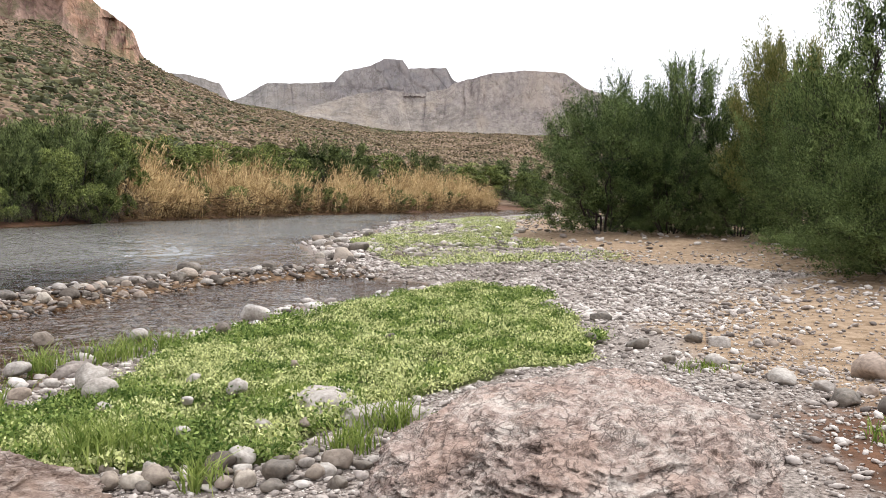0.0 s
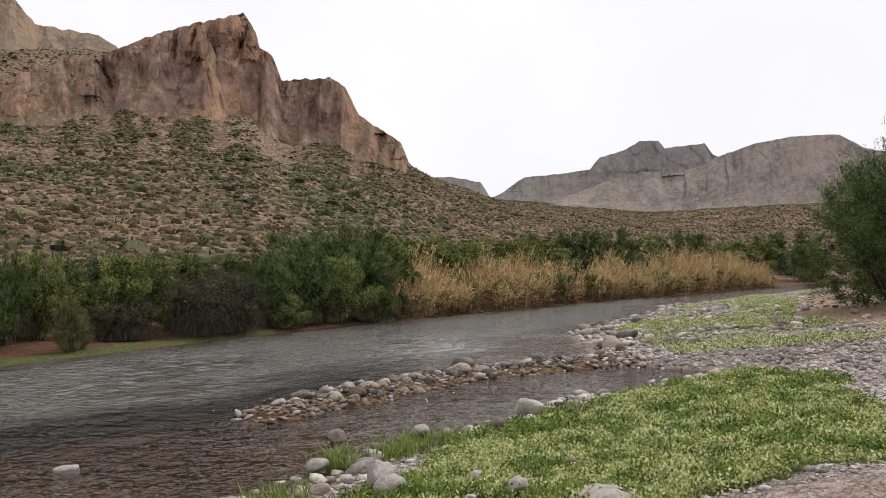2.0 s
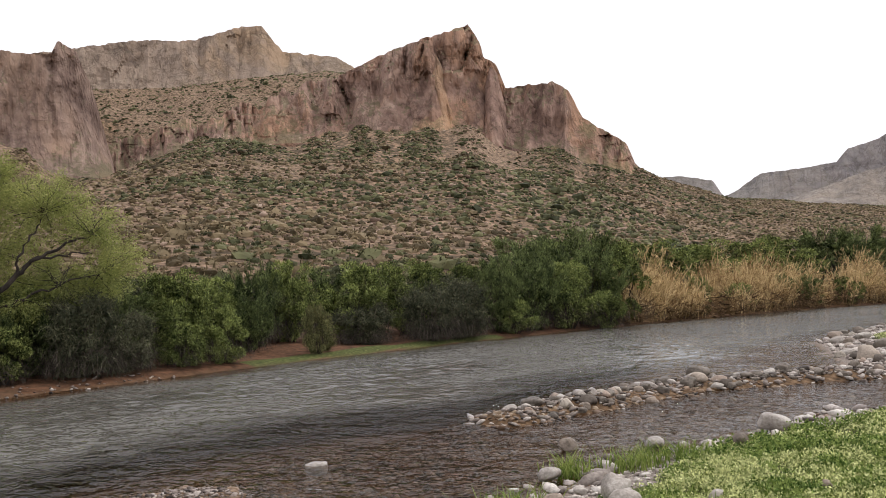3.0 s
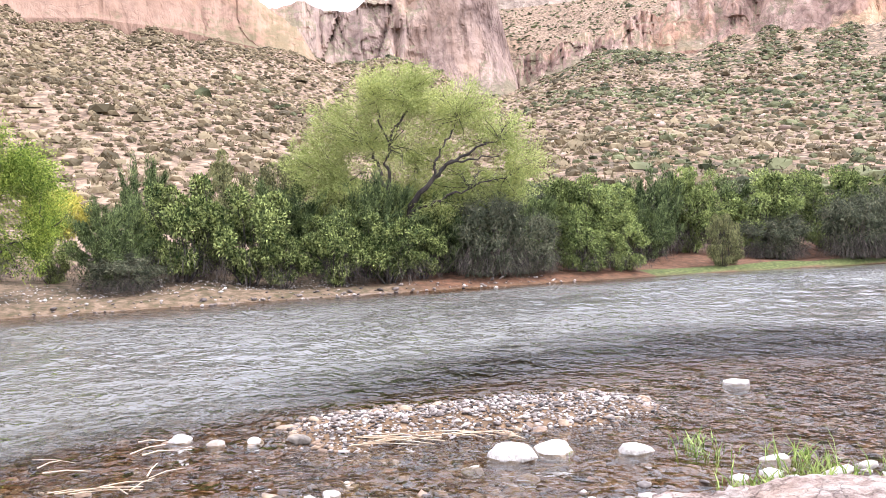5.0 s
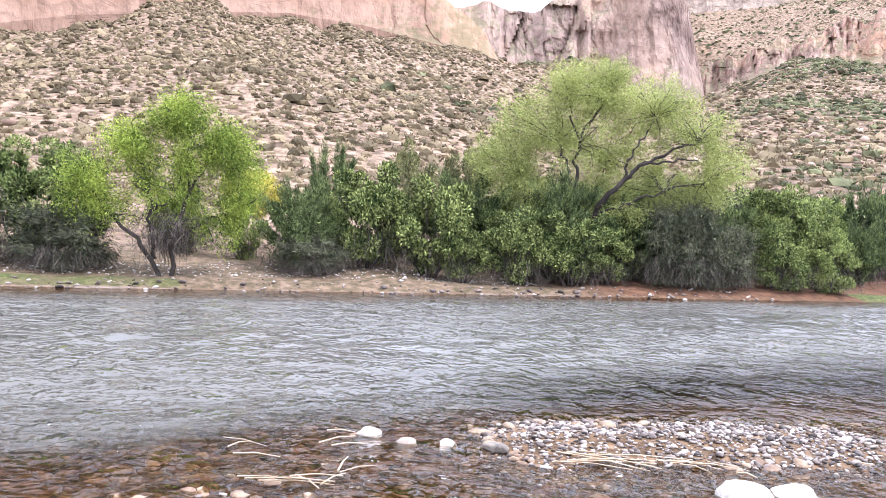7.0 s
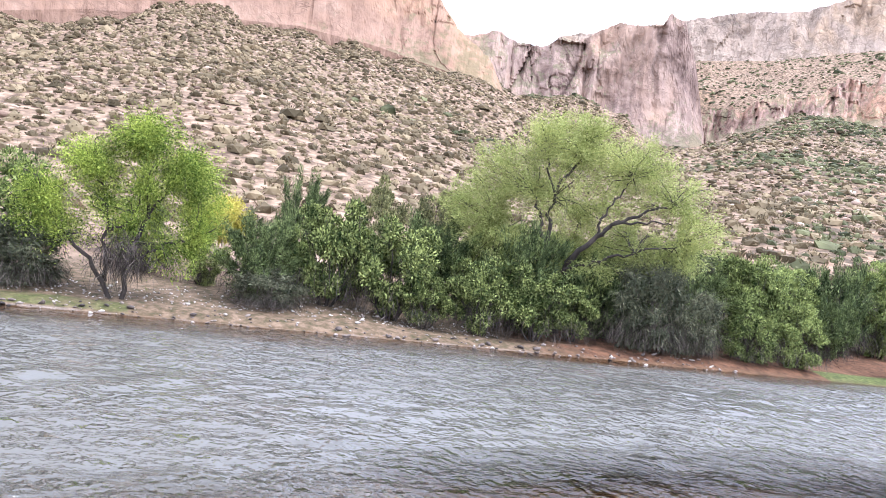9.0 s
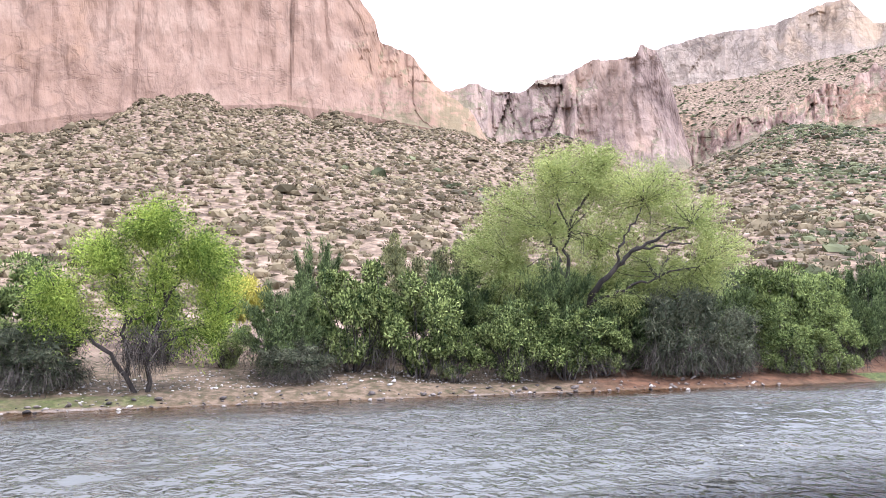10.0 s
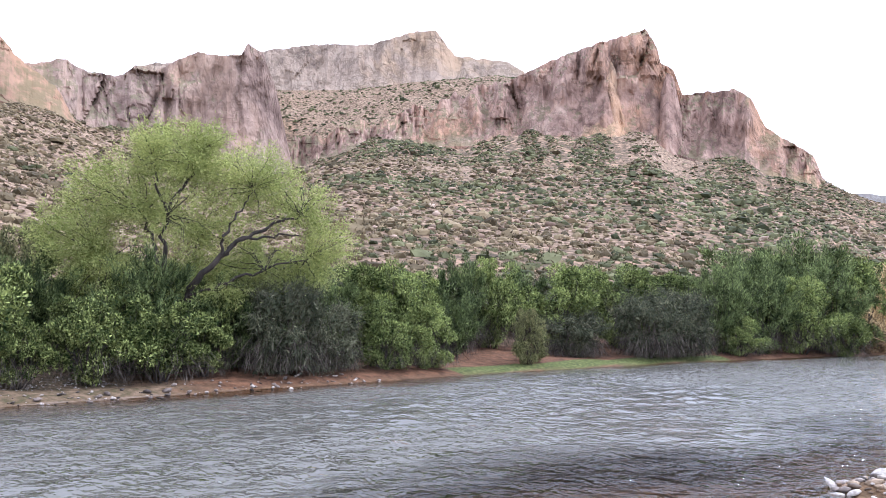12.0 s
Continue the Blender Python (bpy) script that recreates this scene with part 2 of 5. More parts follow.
M_COBBLE = pebble_material("wet_cobbles", [(0.028, 0.022, 0.019), (0.10, 0.078, 0.068), (0.19, 0.152, 0.132), (0.30, 0.25, 0.22), (0.50, 0.45, 0.41)], 0.5)
M_SPIT = pebble_material("damp_spit_stones", [(0.05, 0.042, 0.037), (0.15, 0.122, 0.105), (0.26, 0.215, 0.188), (0.36, 0.31, 0.275), (0.52, 0.475, 0.435)], 0.6)
M_TALUS = pebble_material("fallen_cliff_rock", [(0.12, 0.08, 0.06), (0.24, 0.165, 0.12), (0.33, 0.235, 0.175), (0.40, 0.31, 0.245)], 0.95)
M_GREY_BOULDER = cliff_material("grey_granite", [(0.16, 0.11, 0.09), (0.30, 0.225, 0.19), (0.44, 0.36, 0.315), (0.56, 0.485, 0.435)], (0.37, 0.27, 0.215), 190, 0.7, 0.0, 0.05)
M_BED = pebble_material("wet_bed_stones", [(0.055, 0.04, 0.028), (0.16, 0.102, 0.064), (0.25, 0.168, 0.11), (0.31, 0.235, 0.16)], 0.5)
M_BARK = material("grey_brown_bark", (0.012, 0.010, 0.009), (0.06, 0.047, 0.039), 3, 0.9, 0.6, 26, (1, 1, 0.3))
M_TWIG = material("dry_twig", (0.05, 0.04, 0.033), (0.15, 0.122, 0.10), 3, 0.9, 0.3, 20)
M_YELLOWING = leaf_material("yellowing_tamarisk_leaf", (0.08, 0.10, 0.03), (0.26, 0.25, 0.09), 0.3, 0.1)
# the dead twigs' tone also carries painted shadow at the bush bases
M_DEAD = leaf_material("dead_twigs", (0.022, 0.018, 0.015), (0.15, 0.124, 0.105), 0.05, 0.0, share=0.3)
M_THATCH = leaf_material("dead_reed_thatch", (0.04, 0.026, 0.016), (0.24, 0.155, 0.08), 0.15, 0.0, 0.5)
M_REED = leaf_material("dry_reed", (0.20, 0.125, 0.055), (0.72, 0.55, 0.30), 0.25, 0.0, 0.5)
M_LITTER = material("bleached_cane", (0.30, 0.21, 0.13), (0.52, 0.42, 0.30), 3, 0.7, 0.2, 20)
M_WILLOW = leaf_material("willow_leaf", (0.155, 0.19, 0.05), (0.46, 0.48, 0.175), 0.42, 0.1, 1.2)
M_BRIGHT = leaf_material("bright_willow_leaf", (0.045, 0.085, 0.012), (0.39, 0.46, 0.085), 0.3, 0.1, 1.4)
# near-black low stops put the bushes' inner shade into random leaf tones
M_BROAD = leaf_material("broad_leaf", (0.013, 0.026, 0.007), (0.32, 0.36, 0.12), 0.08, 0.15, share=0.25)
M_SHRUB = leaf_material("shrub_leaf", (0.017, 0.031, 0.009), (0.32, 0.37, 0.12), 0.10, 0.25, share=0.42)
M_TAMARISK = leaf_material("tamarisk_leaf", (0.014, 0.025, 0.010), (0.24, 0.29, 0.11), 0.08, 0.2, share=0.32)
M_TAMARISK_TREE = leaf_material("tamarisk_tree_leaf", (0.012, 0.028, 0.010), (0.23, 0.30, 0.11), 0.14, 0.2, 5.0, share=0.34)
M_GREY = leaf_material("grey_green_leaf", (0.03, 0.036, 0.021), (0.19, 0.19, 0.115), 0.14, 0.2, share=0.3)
M_OLIVE = leaf_material("olive_leaf", (0.05, 0.055, 0.025), (0.28, 0.27, 0.12), 0.25, 0.2)
M_YELLOW = leaf_material("yellow_blossom", (0.30, 0.26, 0.04), (0.66, 0.58, 0.14), 0.3, 0.0, 1.5)
M_FORB = leaf_material("forb_leaf", (0.095, 0.14, 0.026), (0.80, 0.82, 0.42), 0.3, 0.0, 7.0)
M_FORB_DARK = leaf_material("dark_forb_leaf", (0.045, 0.092, 0.018), (0.32, 0.40, 0.12), 0.2, 0.0, 5.0)
M_GRASS = leaf_material("grass_blade", (0.10, 0.155, 0.03), (0.34, 0.40, 0.12), 0.35, 0.0, 1.5)
M_DESERT = leaf_material("desert_shrub", (0.055, 0.043, 0.024), (0.235, 0.182, 0.11), 0.1, 0.0, 0.25)
M_DESERT_GREEN = leaf_material("green_desert_shrub", (0.033, 0.037, 0.018), (0.16, 0.158, 0.08), 0.1, 0.0, 0.25)
M_SAGUARO = material("saguaro_skin", (0.05, 0.07, 0.03), (0.11, 0.14, 0.07), 2, 0.7, 0.3, 6)


# ---------------------------------------------------------------- noise, plan of the river, heights
def hashed(ix, iy, seed):
    v = np.sin(ix * 127.1 + iy * 311.7 + seed * 74.7) * 43758.5453
    return v - np.floor(v)


def value_noise(x, y, seed=0):
    ix, iy = np.floor(x), np.floor(y)
    fx, fy = x - ix, y - iy
    fx, fy = fx * fx * (3 - 2 * fx), fy * fy * (3 - 2 * fy)
    a, b = hashed(ix, iy, seed), hashed(ix + 1, iy, seed)
    c, d = hashed(ix, iy + 1, seed), hashed(ix + 1, iy + 1, seed)
    return (a + (b - a) * fx) * (1 - fy) + (c + (d - c) * fx) * fy - 0.5


def fbm(x, y, octaves=4, seed=0):
    total, gain = 0.0, 1.0
    for k in range(octaves):
        total = total + gain * value_noise(x * 2 ** k, y * 2 ** k, seed + k)
        gain *= 0.5
    return total


def near_shore(y):
    return np.interp(y, [-200, -20, -2, 0.4, 2, 3.2, 4.0, 5.2, 7.8, 10.3, 11.8, 14.2, 16.9, 18.4, 19.2, 20, 30, 52, 88, 140, 200, 420, 3000],
                     [-40, -9, -7.4, -6.8, -6.5, -5.8, -5.0, -4.4, -3.9, -3.6, -2.8, -2.1, -0.5, 0.3, -1.2, -2.6, -5.0, -2.9, 7.2, 27, 60, 182, 1500])


def far_shore(y):
    return np.interp(y, [-200, -40, -10, 0, 10, 20, 30, 43, 57, 65, 80, 100, 140, 200, 420, 3000],
                     [-60, -22.0, -19.7, -19.5, -19.5, -19.3, -18.5, -16.4, -12.6, -10.5, -4.4, 1.6, 16.5, 45, 165, 1480])


def segment_distance(x, y, ax, ay, bx, by):
    dx, dy = bx - ax, by - ay
    s = np.clip(((x - ax) * dx + (y - ay) * dy) / (dx * dx + dy * dy), 0, 1)
    return np.hypot(x - ax - s * dx, y - ay - s * dy)


def spit_distance(x, y):
    return np.minimum(segment_distance(x, y, -6.7, 12.2, -5.3, 17.2), segment_distance(x, y, -5.3, 17.2, -2.4, 20.4))


def islet_distance(x, y):
    return segment_distance(x, y, -7.75, 3.8, -7.35, 6.1)


AZ = np.array([-60, -20, -10, -4, 3.3, 9, 14, 18, 22, 28, 31, 35.5, 42.8, 49.5, 54, 64.5, 70, 76, 81, 86, 94, 100, 130, 170], float)
BASE = np.array([0.04, 0.06, 0.07, 0.074, 0.069, 0.082, 0.095, 0.117, 0.147, 0.178, 0.205, 0.192, 0.190, 0.184, 0.15, 0.168, 0.19, 0.21, 0.217, 0.21, 0.188, 0.16, 0.15, 0.1])
REACH = np.array([800, 700, 650, 620, 600, 560, 500, 430, 390, 370, 365, 360, 360, 350, 330, 330, 265, 245, 240, 235, 235, 235, 235, 240], float)
FOOT = np.array([300, 260, 230, 200, 170, 135, 110, 95, 85, 72, 66, 60, 55, 50, 48, 46, 45, 45, 45, 45, 45, 45, 45, 48], float)


def hill(x, y):
    """The stony slope that climbs from the flats to the foot of the cliffs."""
    az, r = np.degrees(np.arctan2(-x, y)), np.hypot(x, y)
    base, reach, foot = np.interp(az, AZ, BASE), np.interp(az, AZ, REACH), np.interp(az, AZ, FOOT)
    s = np.clip((r - foot) / (reach - foot), 0, 1)
    z = 1.6 + (base * reach + 0.4) * s ** 1.12
    back = np.clip((r - reach) / 120, 0, 1)
    z = z * (1 - 0.45 * back) + s ** 3 * (14 * fbm(az * 0.28, az * 0, 2, 17) + 5 * fbm(az * 0.9, r / 60, 2, 18)) * reach / 400 * np.clip((az - 15) / 8, 0, 1)
    rough = fbm(x / 45, y / 45, 3, 3) * 7 + fbm(x / 9, y / 9, 3, 9) * 0.6
    return z + rough * np.clip(s * 1.6, 0, 1) * (1 - s ** 6 * 0.6)


def ground_height(x, y):
    x, y = np.asarray(x, float), np.asarray(y, float)
    d, e = x - near_shore(y), far_shore(y) - x
    land = np.interp(d, [0, 0.8, 3, 7, 12, 30, 400], [0, 0.10, 0.28, 0.52, 0.85, 1.2, 3])
    land = land + fbm(x / 2.5, y / 2.5, 4, 1) * 0.12 * np.clip(d / 2, 0, 1)
    bed = np.interp(-d, [0, 0.5, 2, 4, 8, 14], [0, -0.05, -0.11, -0.22, -0.6, -0.9])
    bed_far = np.interp(-e, [0, 1, 4], [0, -0.3, -0.9])
    water_z = np.maximum(bed, bed_far) + fbm(x / 1.2, y / 1.2, 3, 5) * 0.05
    far = np.interp(e, [0, 0.5, 2, 5, 10, 20], [0.0, 0.12, 0.25, 0.45, 0.9, 1.5]) + fbm(x / 3, y / 3, 3, 7) * 0.2 * np.clip(e / 2, 0, 1)
    far = far + (np.maximum(far, hill(x, y)) - far) * np.clip((e - 5) / 13, 0, 1)
    z = np.where(d > 0, land, np.where(e > 0, far, water_z))
    z = np.maximum(z, 0.15 - 0.28 * spit_distance(x, y) ** 1.5 + fbm(x * 1.5, y * 1.5, 3, 8) * 0.08)
    z = np.maximum(z, -0.035 - 0.10 * segment_distance(x, y, -8.4, 2.2, -7.6, 3.3) ** 1.7 + fbm(x * 2, y * 2, 3, 6) * 0.03)
    z = np.maximum(z, 0.055 - 0.14 * islet_distance(x, y) ** 1.7 + fbm(x * 2, y * 2, 3, 6) * 0.05)
    return z


def ground_at(x, y):
    return float(ground_height(x, y))


# ---------------------------------------------------------------- mesh helpers
def mesh_object(name, verts, faces, mat, parent=None, smooth=True):
    me = bpy.data.meshes.new(name)
    verts, faces = np.asarray(verts, np.float32), np.asarray(faces, np.int32)
    k = faces.shape[1]
    me.vertices.add(len(verts))
    me.vertices.foreach_set("co", verts.ravel())
    me.loops.add(faces.size)
    me.loops.foreach_set("vertex_index", faces.ravel())
    me.polygons.add(len(faces))
    me.polygons.foreach_set("loop_start", np.arange(len(faces), dtype=np.int32) * k)
    me.polygons.foreach_set("use_smooth", np.full(len(faces), smooth))
    me.update(calc_edges=True)
    me.materials.append(mat)
    ob = new(name, me)
    if parent:
        ob.parent = parent
    return ob


def grid_faces(rows, cols):
    i = np.arange(rows * cols).reshape(rows, cols)
    return np.stack([i[:-1, :-1], i[:-1, 1:], i[1:, 1:], i[1:, :-1]], -1).reshape(-1, 4)


def rng_vectors(rng, n):
    v = rng.normal(size=(n, 3))
    return v / np.linalg.norm(v, axis=1)[:, None]


def leaf_quads(pos, along, side, length, width):
    """Rhombic leaf blades: pos is the stalk end."""
    side = np.cross(along, side)
    side /= np.linalg.norm(side, axis=1)[:, None] + 1e-9
    mid = pos + along * (length * 0.45)[:, None]
    tip = pos + along * length[:, None]
    s = side * (width * 0.5)[:, None]
    v = np.stack([pos, mid - s, tip, mid + s], 1).reshape(-1, 3)
    return v, np.arange(len(v)).reshape(-1, 4)


# ---------------------------------------------------------------- ground: one sheet from the river to the horizon
def spaced(parts):
    """Coordinates from (start, stop, step) stretches, widening past both ends."""
    out = [np.arange(a, b, s) for a, b, s in parts]
    out = np.concatenate(out)
    far = np.geomspace(8, 3800, 26)
    return np.concatenate([out[0] - far[::-1], out, out[-1] + far])


gx = spaced([(-440, -60, 5.0), (-60, -26, 1.0), (-26, -9, 0.3), (-9, 4.5, 0.11), (4.5, 14, 0.25), (14, 60, 1.5)])
gy = spaced([(-120, -6, 4.0), (-6, 0, 0.3), (0, 20.5, 0.125), (20.5, 50, 0.3), (50, 150, 1.2), (150, 640, 6.0)])
GX, GY = np.meshgrid(gx, gy)
GZ = ground_height(GX, GY)


def ground_material():
    m = bpy.data.materials.new("river_ground")
    m.use_nodes = True
    t = m.node_tree
    bsdf = t.nodes["Principled BSDF"]
    bsdf.inputs["Roughness"].default_value, bsdf.inputs["Specular IOR Level"].default_value = 0.9, 0.15
    geo = t.nodes.new("ShaderNodeNewGeometry")

    def field(scale, detail=6):
        n = t.nodes.new("ShaderNodeTexNoise")
        n.inputs["Scale"].default_value, n.inputs["Detail"].default_value, n.inputs["Roughness"].default_value = scale, detail, 0.62
        t.links.new(geo.outputs["Position"], n.inputs["Vector"])
        return n.outputs["Fac"]

    def ramp(fac, *stops):
        r = t.nodes.new("ShaderNodeValToRGB")
        while len(r.color_ramp.elements) < len(stops):
            r.color_ramp.elements.new(0.5)
        for e, (p, c) in zip(r.color_ramp.elements, stops):
            e.position, e.color = p, (*c, 1)
        t.links.new(fac, r.inputs[0])
        return r.outputs[0]

    def blend(mask, a, b, wobble=None):
        at = t.nodes.new("ShaderNodeAttribute")
        at.attribute_name = mask
        fac = at.outputs["Fac"]
        if wobble is not None:
            k = t.nodes.new("ShaderNodeMath")
            k.operation, k.inputs[1].default_value = "MULTIPLY_ADD", 0.9
            t.links.new(wobble, k.inputs[0])
            off = t.nodes.new("ShaderNodeMath")
            off.operation, off.inputs[1].default_value = "ADD", -0.45
            t.links.new(fac, off.inputs[0])
            t.links.new(off.outputs[0], k.inputs[2])
            sharp = t.nodes.new("ShaderNodeMapRange")
            sharp.inputs[1].default_value, sharp.inputs[2].default_value = 0.3, 0.7
            t.links.new(k.outputs[0], sharp.inputs[0])
            fac = sharp.outputs[0]
        x = t.nodes.new("ShaderNodeMix")
        x.data_type = "RGBA"
        t.links.new(fac, x.inputs[0])
        t.links.new(a, x.inputs[6])
        t.links.new(b, x.inputs[7])
        return x.outputs[2]

    fine, mid, wide = field(9, 8), field(1.3), field(0.12, 8)
    gravel = ramp(field(34, 10), (0.33, (0.07, 0.058, 0.05)), (0.47, (0.20, 0.17, 0.15)), (0.66, (0.40, 0.35, 0.315)))
    sand = ramp(field(6, 10), (0.35, (0.17, 0.112, 0.065)), (0.65, (0.34, 0.25, 0.17)))
    soil = ramp(field(4, 9), (0.35, (0.05, 0.026, 0.015)), (0.65, (0.15, 0.076, 0.043)))
    beach = ramp(field(5, 10), (0.36, (0.058, 0.05, 0.024)), (0.48, (0.11, 0.078, 0.048)), (0.64, (0.19, 0.133, 0.09)))
    slope = ramp(field(0.9, 14), (0.38, (0.075, 0.05, 0.033)), (0.5, (0.17, 0.116, 0.077)), (0.62, (0.29, 0.205, 0.142)))
    # green soil, darkened to paint shade into the gaps between the weeds
    green = ramp(fine, (0.3, (0.03, 0.034, 0.012)), (0.55, (0.075, 0.09, 0.025)), (0.7, (0.17, 0.16, 0.07)))
    bed = ramp(field(7, 8), (0.32, (0.035, 0.022, 0.012)), (0.5, (0.115, 0.07, 0.038)), (0.7, (0.22, 0.145, 0.088)))
    c = blend("sand", gravel, sand, mid)
    c = blend("beach", c, beach, mid)
    c = blend("soil", c, soil, mid)
    c = blend("slope", c, slope, wide)
    c = blend("scrub", c, ramp(field(0.45, 14), (0.39, (0.05, 0.037, 0.022)), (0.5, (0.115, 0.079, 0.05)), (0.62, (0.27, 0.175, 0.115))), wide)
    c = blend("green", c, green, mid)
    c = blend("bed", c, bed)
    t.links.new(c, bsdf.inputs["Base Color"])
    b = t.nodes.new("ShaderNodeBump")
    b.inputs["Strength"].default_value, b.inputs["Distance"].default_value = 0.6, 0.06
    t.links.new(fine, b.inputs["Height"])
    t.links.new(b.outputs[0], bsdf.inputs["Normal"])
    return m


def forb_edge(y):
    """How far inland the green carpet reaches."""
    return np.interp(y, [4.2, 5.2, 6.2, 7.2, 8.2, 12, 15, 17.2, 18], [-1.3, -0.7, -0.3, 0.5, 1.5, 1.9, 1.6, 0.9, 0.2])


def strip_green(x, y):
    """Green patches on the bar upstream."""
    d = x - near_shore(y)
    inside = (y > 20) & (y < 70) & (d > 1.7) & (d < 7.5)
    return inside * np.clip(0.34 + 2.4 * fbm(x / 2.2, y / 4.0, 3, 21), 0, 1)


def carpet(x, y):
    d = x - near_shore(y)
    return ((y > np.where(x < -2.2, 4.5, 5.1)) & (y < 17.8) & (d > 0.45 + 0.9 * fbm(x, y, 2, 31)) & (x < forb_edge(y) + 0.7 * fbm(x * 1.3, y * 1.3, 3, 32))).astype(float)


ground = mesh_object("ground", np.stack([GX, GY, GZ], -1).reshape(-1, 3), grid_faces(*GX.shape), ground_material())
tagged(ground, "stony river bank of gravel, sand and reddish soil", "ground", kind="structure")
D, E = GX - near_shore(GY), far_shore(GY) - GX
AZM, RAD = np.degrees(np.arctan2(-GX, GY)), np.hypot(GX, GY)
masks = {
    "sand": np.clip((D - 6.3 - 2.2 * fbm(GX / 3, GY / 3, 3, 40)) / 1.4, 0, 1) * (D > 0),
    "beach": ((E > 0) & (E < 9) & (GY < 12)) * 1.0,
    "soil": np.maximum((E > -0.4) * np.clip((9 - E) / 4, 0, 1) * np.clip((GY - 9) / 4, 0, 1), 0.75 * np.clip(1.6 - np.hypot((GX - 3.0) / 0.8, (GY - 4.6) / 1.9), 0, 1)),
    "slope": (E > 0) * np.clip((E - 3.5) / 4, 0, 1),
    "green": np.clip(carpet(GX, GY) + strip_green(GX, GY) + ((E > 0) & (E < 0.9) & (GY > 19) & (GY < 33)) + 0.55 * ((E > 0) & (E < 1.0) & (GY < 1.5)), 0, 1),
    "scrub": (E > 5) * (1 - 0.9 * np.exp(-((AZM - 29.5) / 2.2) ** 2) * np.clip((RAD - 200) / 60, 0, 1)) * np.clip(0.75 * np.clip((60 - AZM) / 10, 0, 1) * np.interp(AZM, [4, 20], [0.35, 1]) + 1.1 * fbm(GX / 40, GY / 40, 4, 77), 0, 1),
    "bed": np.clip(np.clip((0.03 - GZ) / 0.05, 0, 1) + np.clip(1.35 - segment_distance(GX, GY, -6.4, -0.3, -5.5, 3.1), 0, 1) + np.clip(1.3 - islet_distance(GX, GY), 0, 1) + np.clip(1.6 - spit_distance(GX, GY), 0, 1), 0, 1),
}
for key, values in masks.items():
    attr = ground.data.attributes.new(key, "FLOAT", "POINT")
    attr.data.foreach_set("value", values.astype(np.float32).ravel())


# ---------------------------------------------------------------- river
def water_material():
    """Clear brown shallows, a murky grey-green channel, and the sky mirrored by wavelets."""
    m = bpy.data.materials.new("river_water")
    m.use_nodes = True
    t = m.node_tree
    t.nodes.clear()
    out, mix, body = t.nodes.new("ShaderNodeOutputMaterial"), t.nodes.new("ShaderNodeMixShader"), t.nodes.new("ShaderNodeMixShader")
    clear, gloss, silt = t.nodes.new("ShaderNodeBsdfTransparent"), t.nodes.new("ShaderNodeBsdfGlossy"), t.nodes.new("ShaderNodeBsdfDiffuse")
    clear.inputs["Color"].default_value = (0.66, 0.56, 0.42, 1)
    silt.inputs["Color"].default_value = (0.11, 0.105, 0.093, 1)
    gloss.inputs["Roughness"].default_value = 0.04
    fres = t.nodes.new("ShaderNodeFresnel")
    fres.inputs["IOR"].default_value = 1.333
    geo, mp = t.nodes.new("ShaderNodeNewGeometry"), t.nodes.new("ShaderNodeMapping")
    mp.inputs["Rotation"].default_value = (0, 0, radians(8))
    mp.inputs["Scale"].default_value = (1.5, 1.6, 1)
    t.links.new(geo.outputs["Position"], mp.inputs[0])
    total = None
    for sc, gain in ((0.7, 0.45), (1.3, 0.40), (3.0, 0.40), (7.5, 0.2)):
        n = t.nodes.new("ShaderNodeTexNoise")
        n.inputs["Scale"].default_value, n.inputs["Detail"].default_value = sc, 1
        n.inputs["Distortion"].default_value = 0.25
        t.links.new(mp.outputs[0], n.inputs["Vector"])
        k = t.nodes.new("ShaderNodeMath")
        k.operation, k.inputs[1].default_value = "MULTIPLY_ADD", gain
        t.links.new(n.outputs["Fac"], k.inputs[0])
        if total is not None:
            t.links.new(total, k.inputs[2])
        else:
            k.inputs[2].default_value = 0
        total = k.outputs[0]
    riffle, depth = t.nodes.new("ShaderNodeAttribute"), t.nodes.new("ShaderNodeAttribute")
    riffle.attribute_name, depth.attribute_name = "riffle", "murk"
    b = t.nodes.new("ShaderNodeBump")
    b.inputs["Distance"].default_value = 0.23
    t.links.new(riffle.outputs["Fac"], b.inputs["Strength"])
    t.links.new(total, b.inputs["Height"])
    t.links.new(b.outputs[0], fres.inputs["Normal"])
    t.links.new(b.outputs[0], gloss.inputs["Normal"])
    t.links.new(depth.outputs["Fac"], body.inputs[0])
    t.links.new(clear.outputs[0], body.inputs[1])
    t.links.new(silt.outputs[0], body.inputs[2])
    t.links.new(fres.outputs[0], mix.inputs[0])
    t.links.new(body.outputs[0], mix.inputs[1])
    t.links.new(gloss.outputs[0], mix.inputs[2])
    t.links.new(mix.outputs[0], out.inputs[0])
    return m


wx = np.linspace(0, 1, 260)
wy = np.concatenate([np.geomspace(800, 6, 24) * -1, np.arange(-4, 32, 0.11), np.arange(32, 90, 0.7), np.geomspace(90, 2500, 40)])
edge = np.interp(wy, [24, 40], [1, 0])
right = edge * 1.5 + (1 - edge) * (near_shore(wy) + 1.4)
WX = (far_shore(wy) - 0.6)[:, None] * (1 - wx) + right[:, None] * wx
WY = np.repeat(wy[:, None], len(wx), 1)
shoal = np.interp(WY, [-4, 0.7, 3, 5, 8, 10, 12.5, 15, 20, 26, 32, 40], [-8.0, -8.5, -9.4, -10.3, -10.6, -10.3, -10.0, -9.0, -8.3, -6.9, -6.3, -4.0]) + 1.7 * fbm(WX / 1.6, WY / 3.5, 4, 58)
calm = np.clip((WX - shoal) / 4.0 + 0.5, 0, 1)
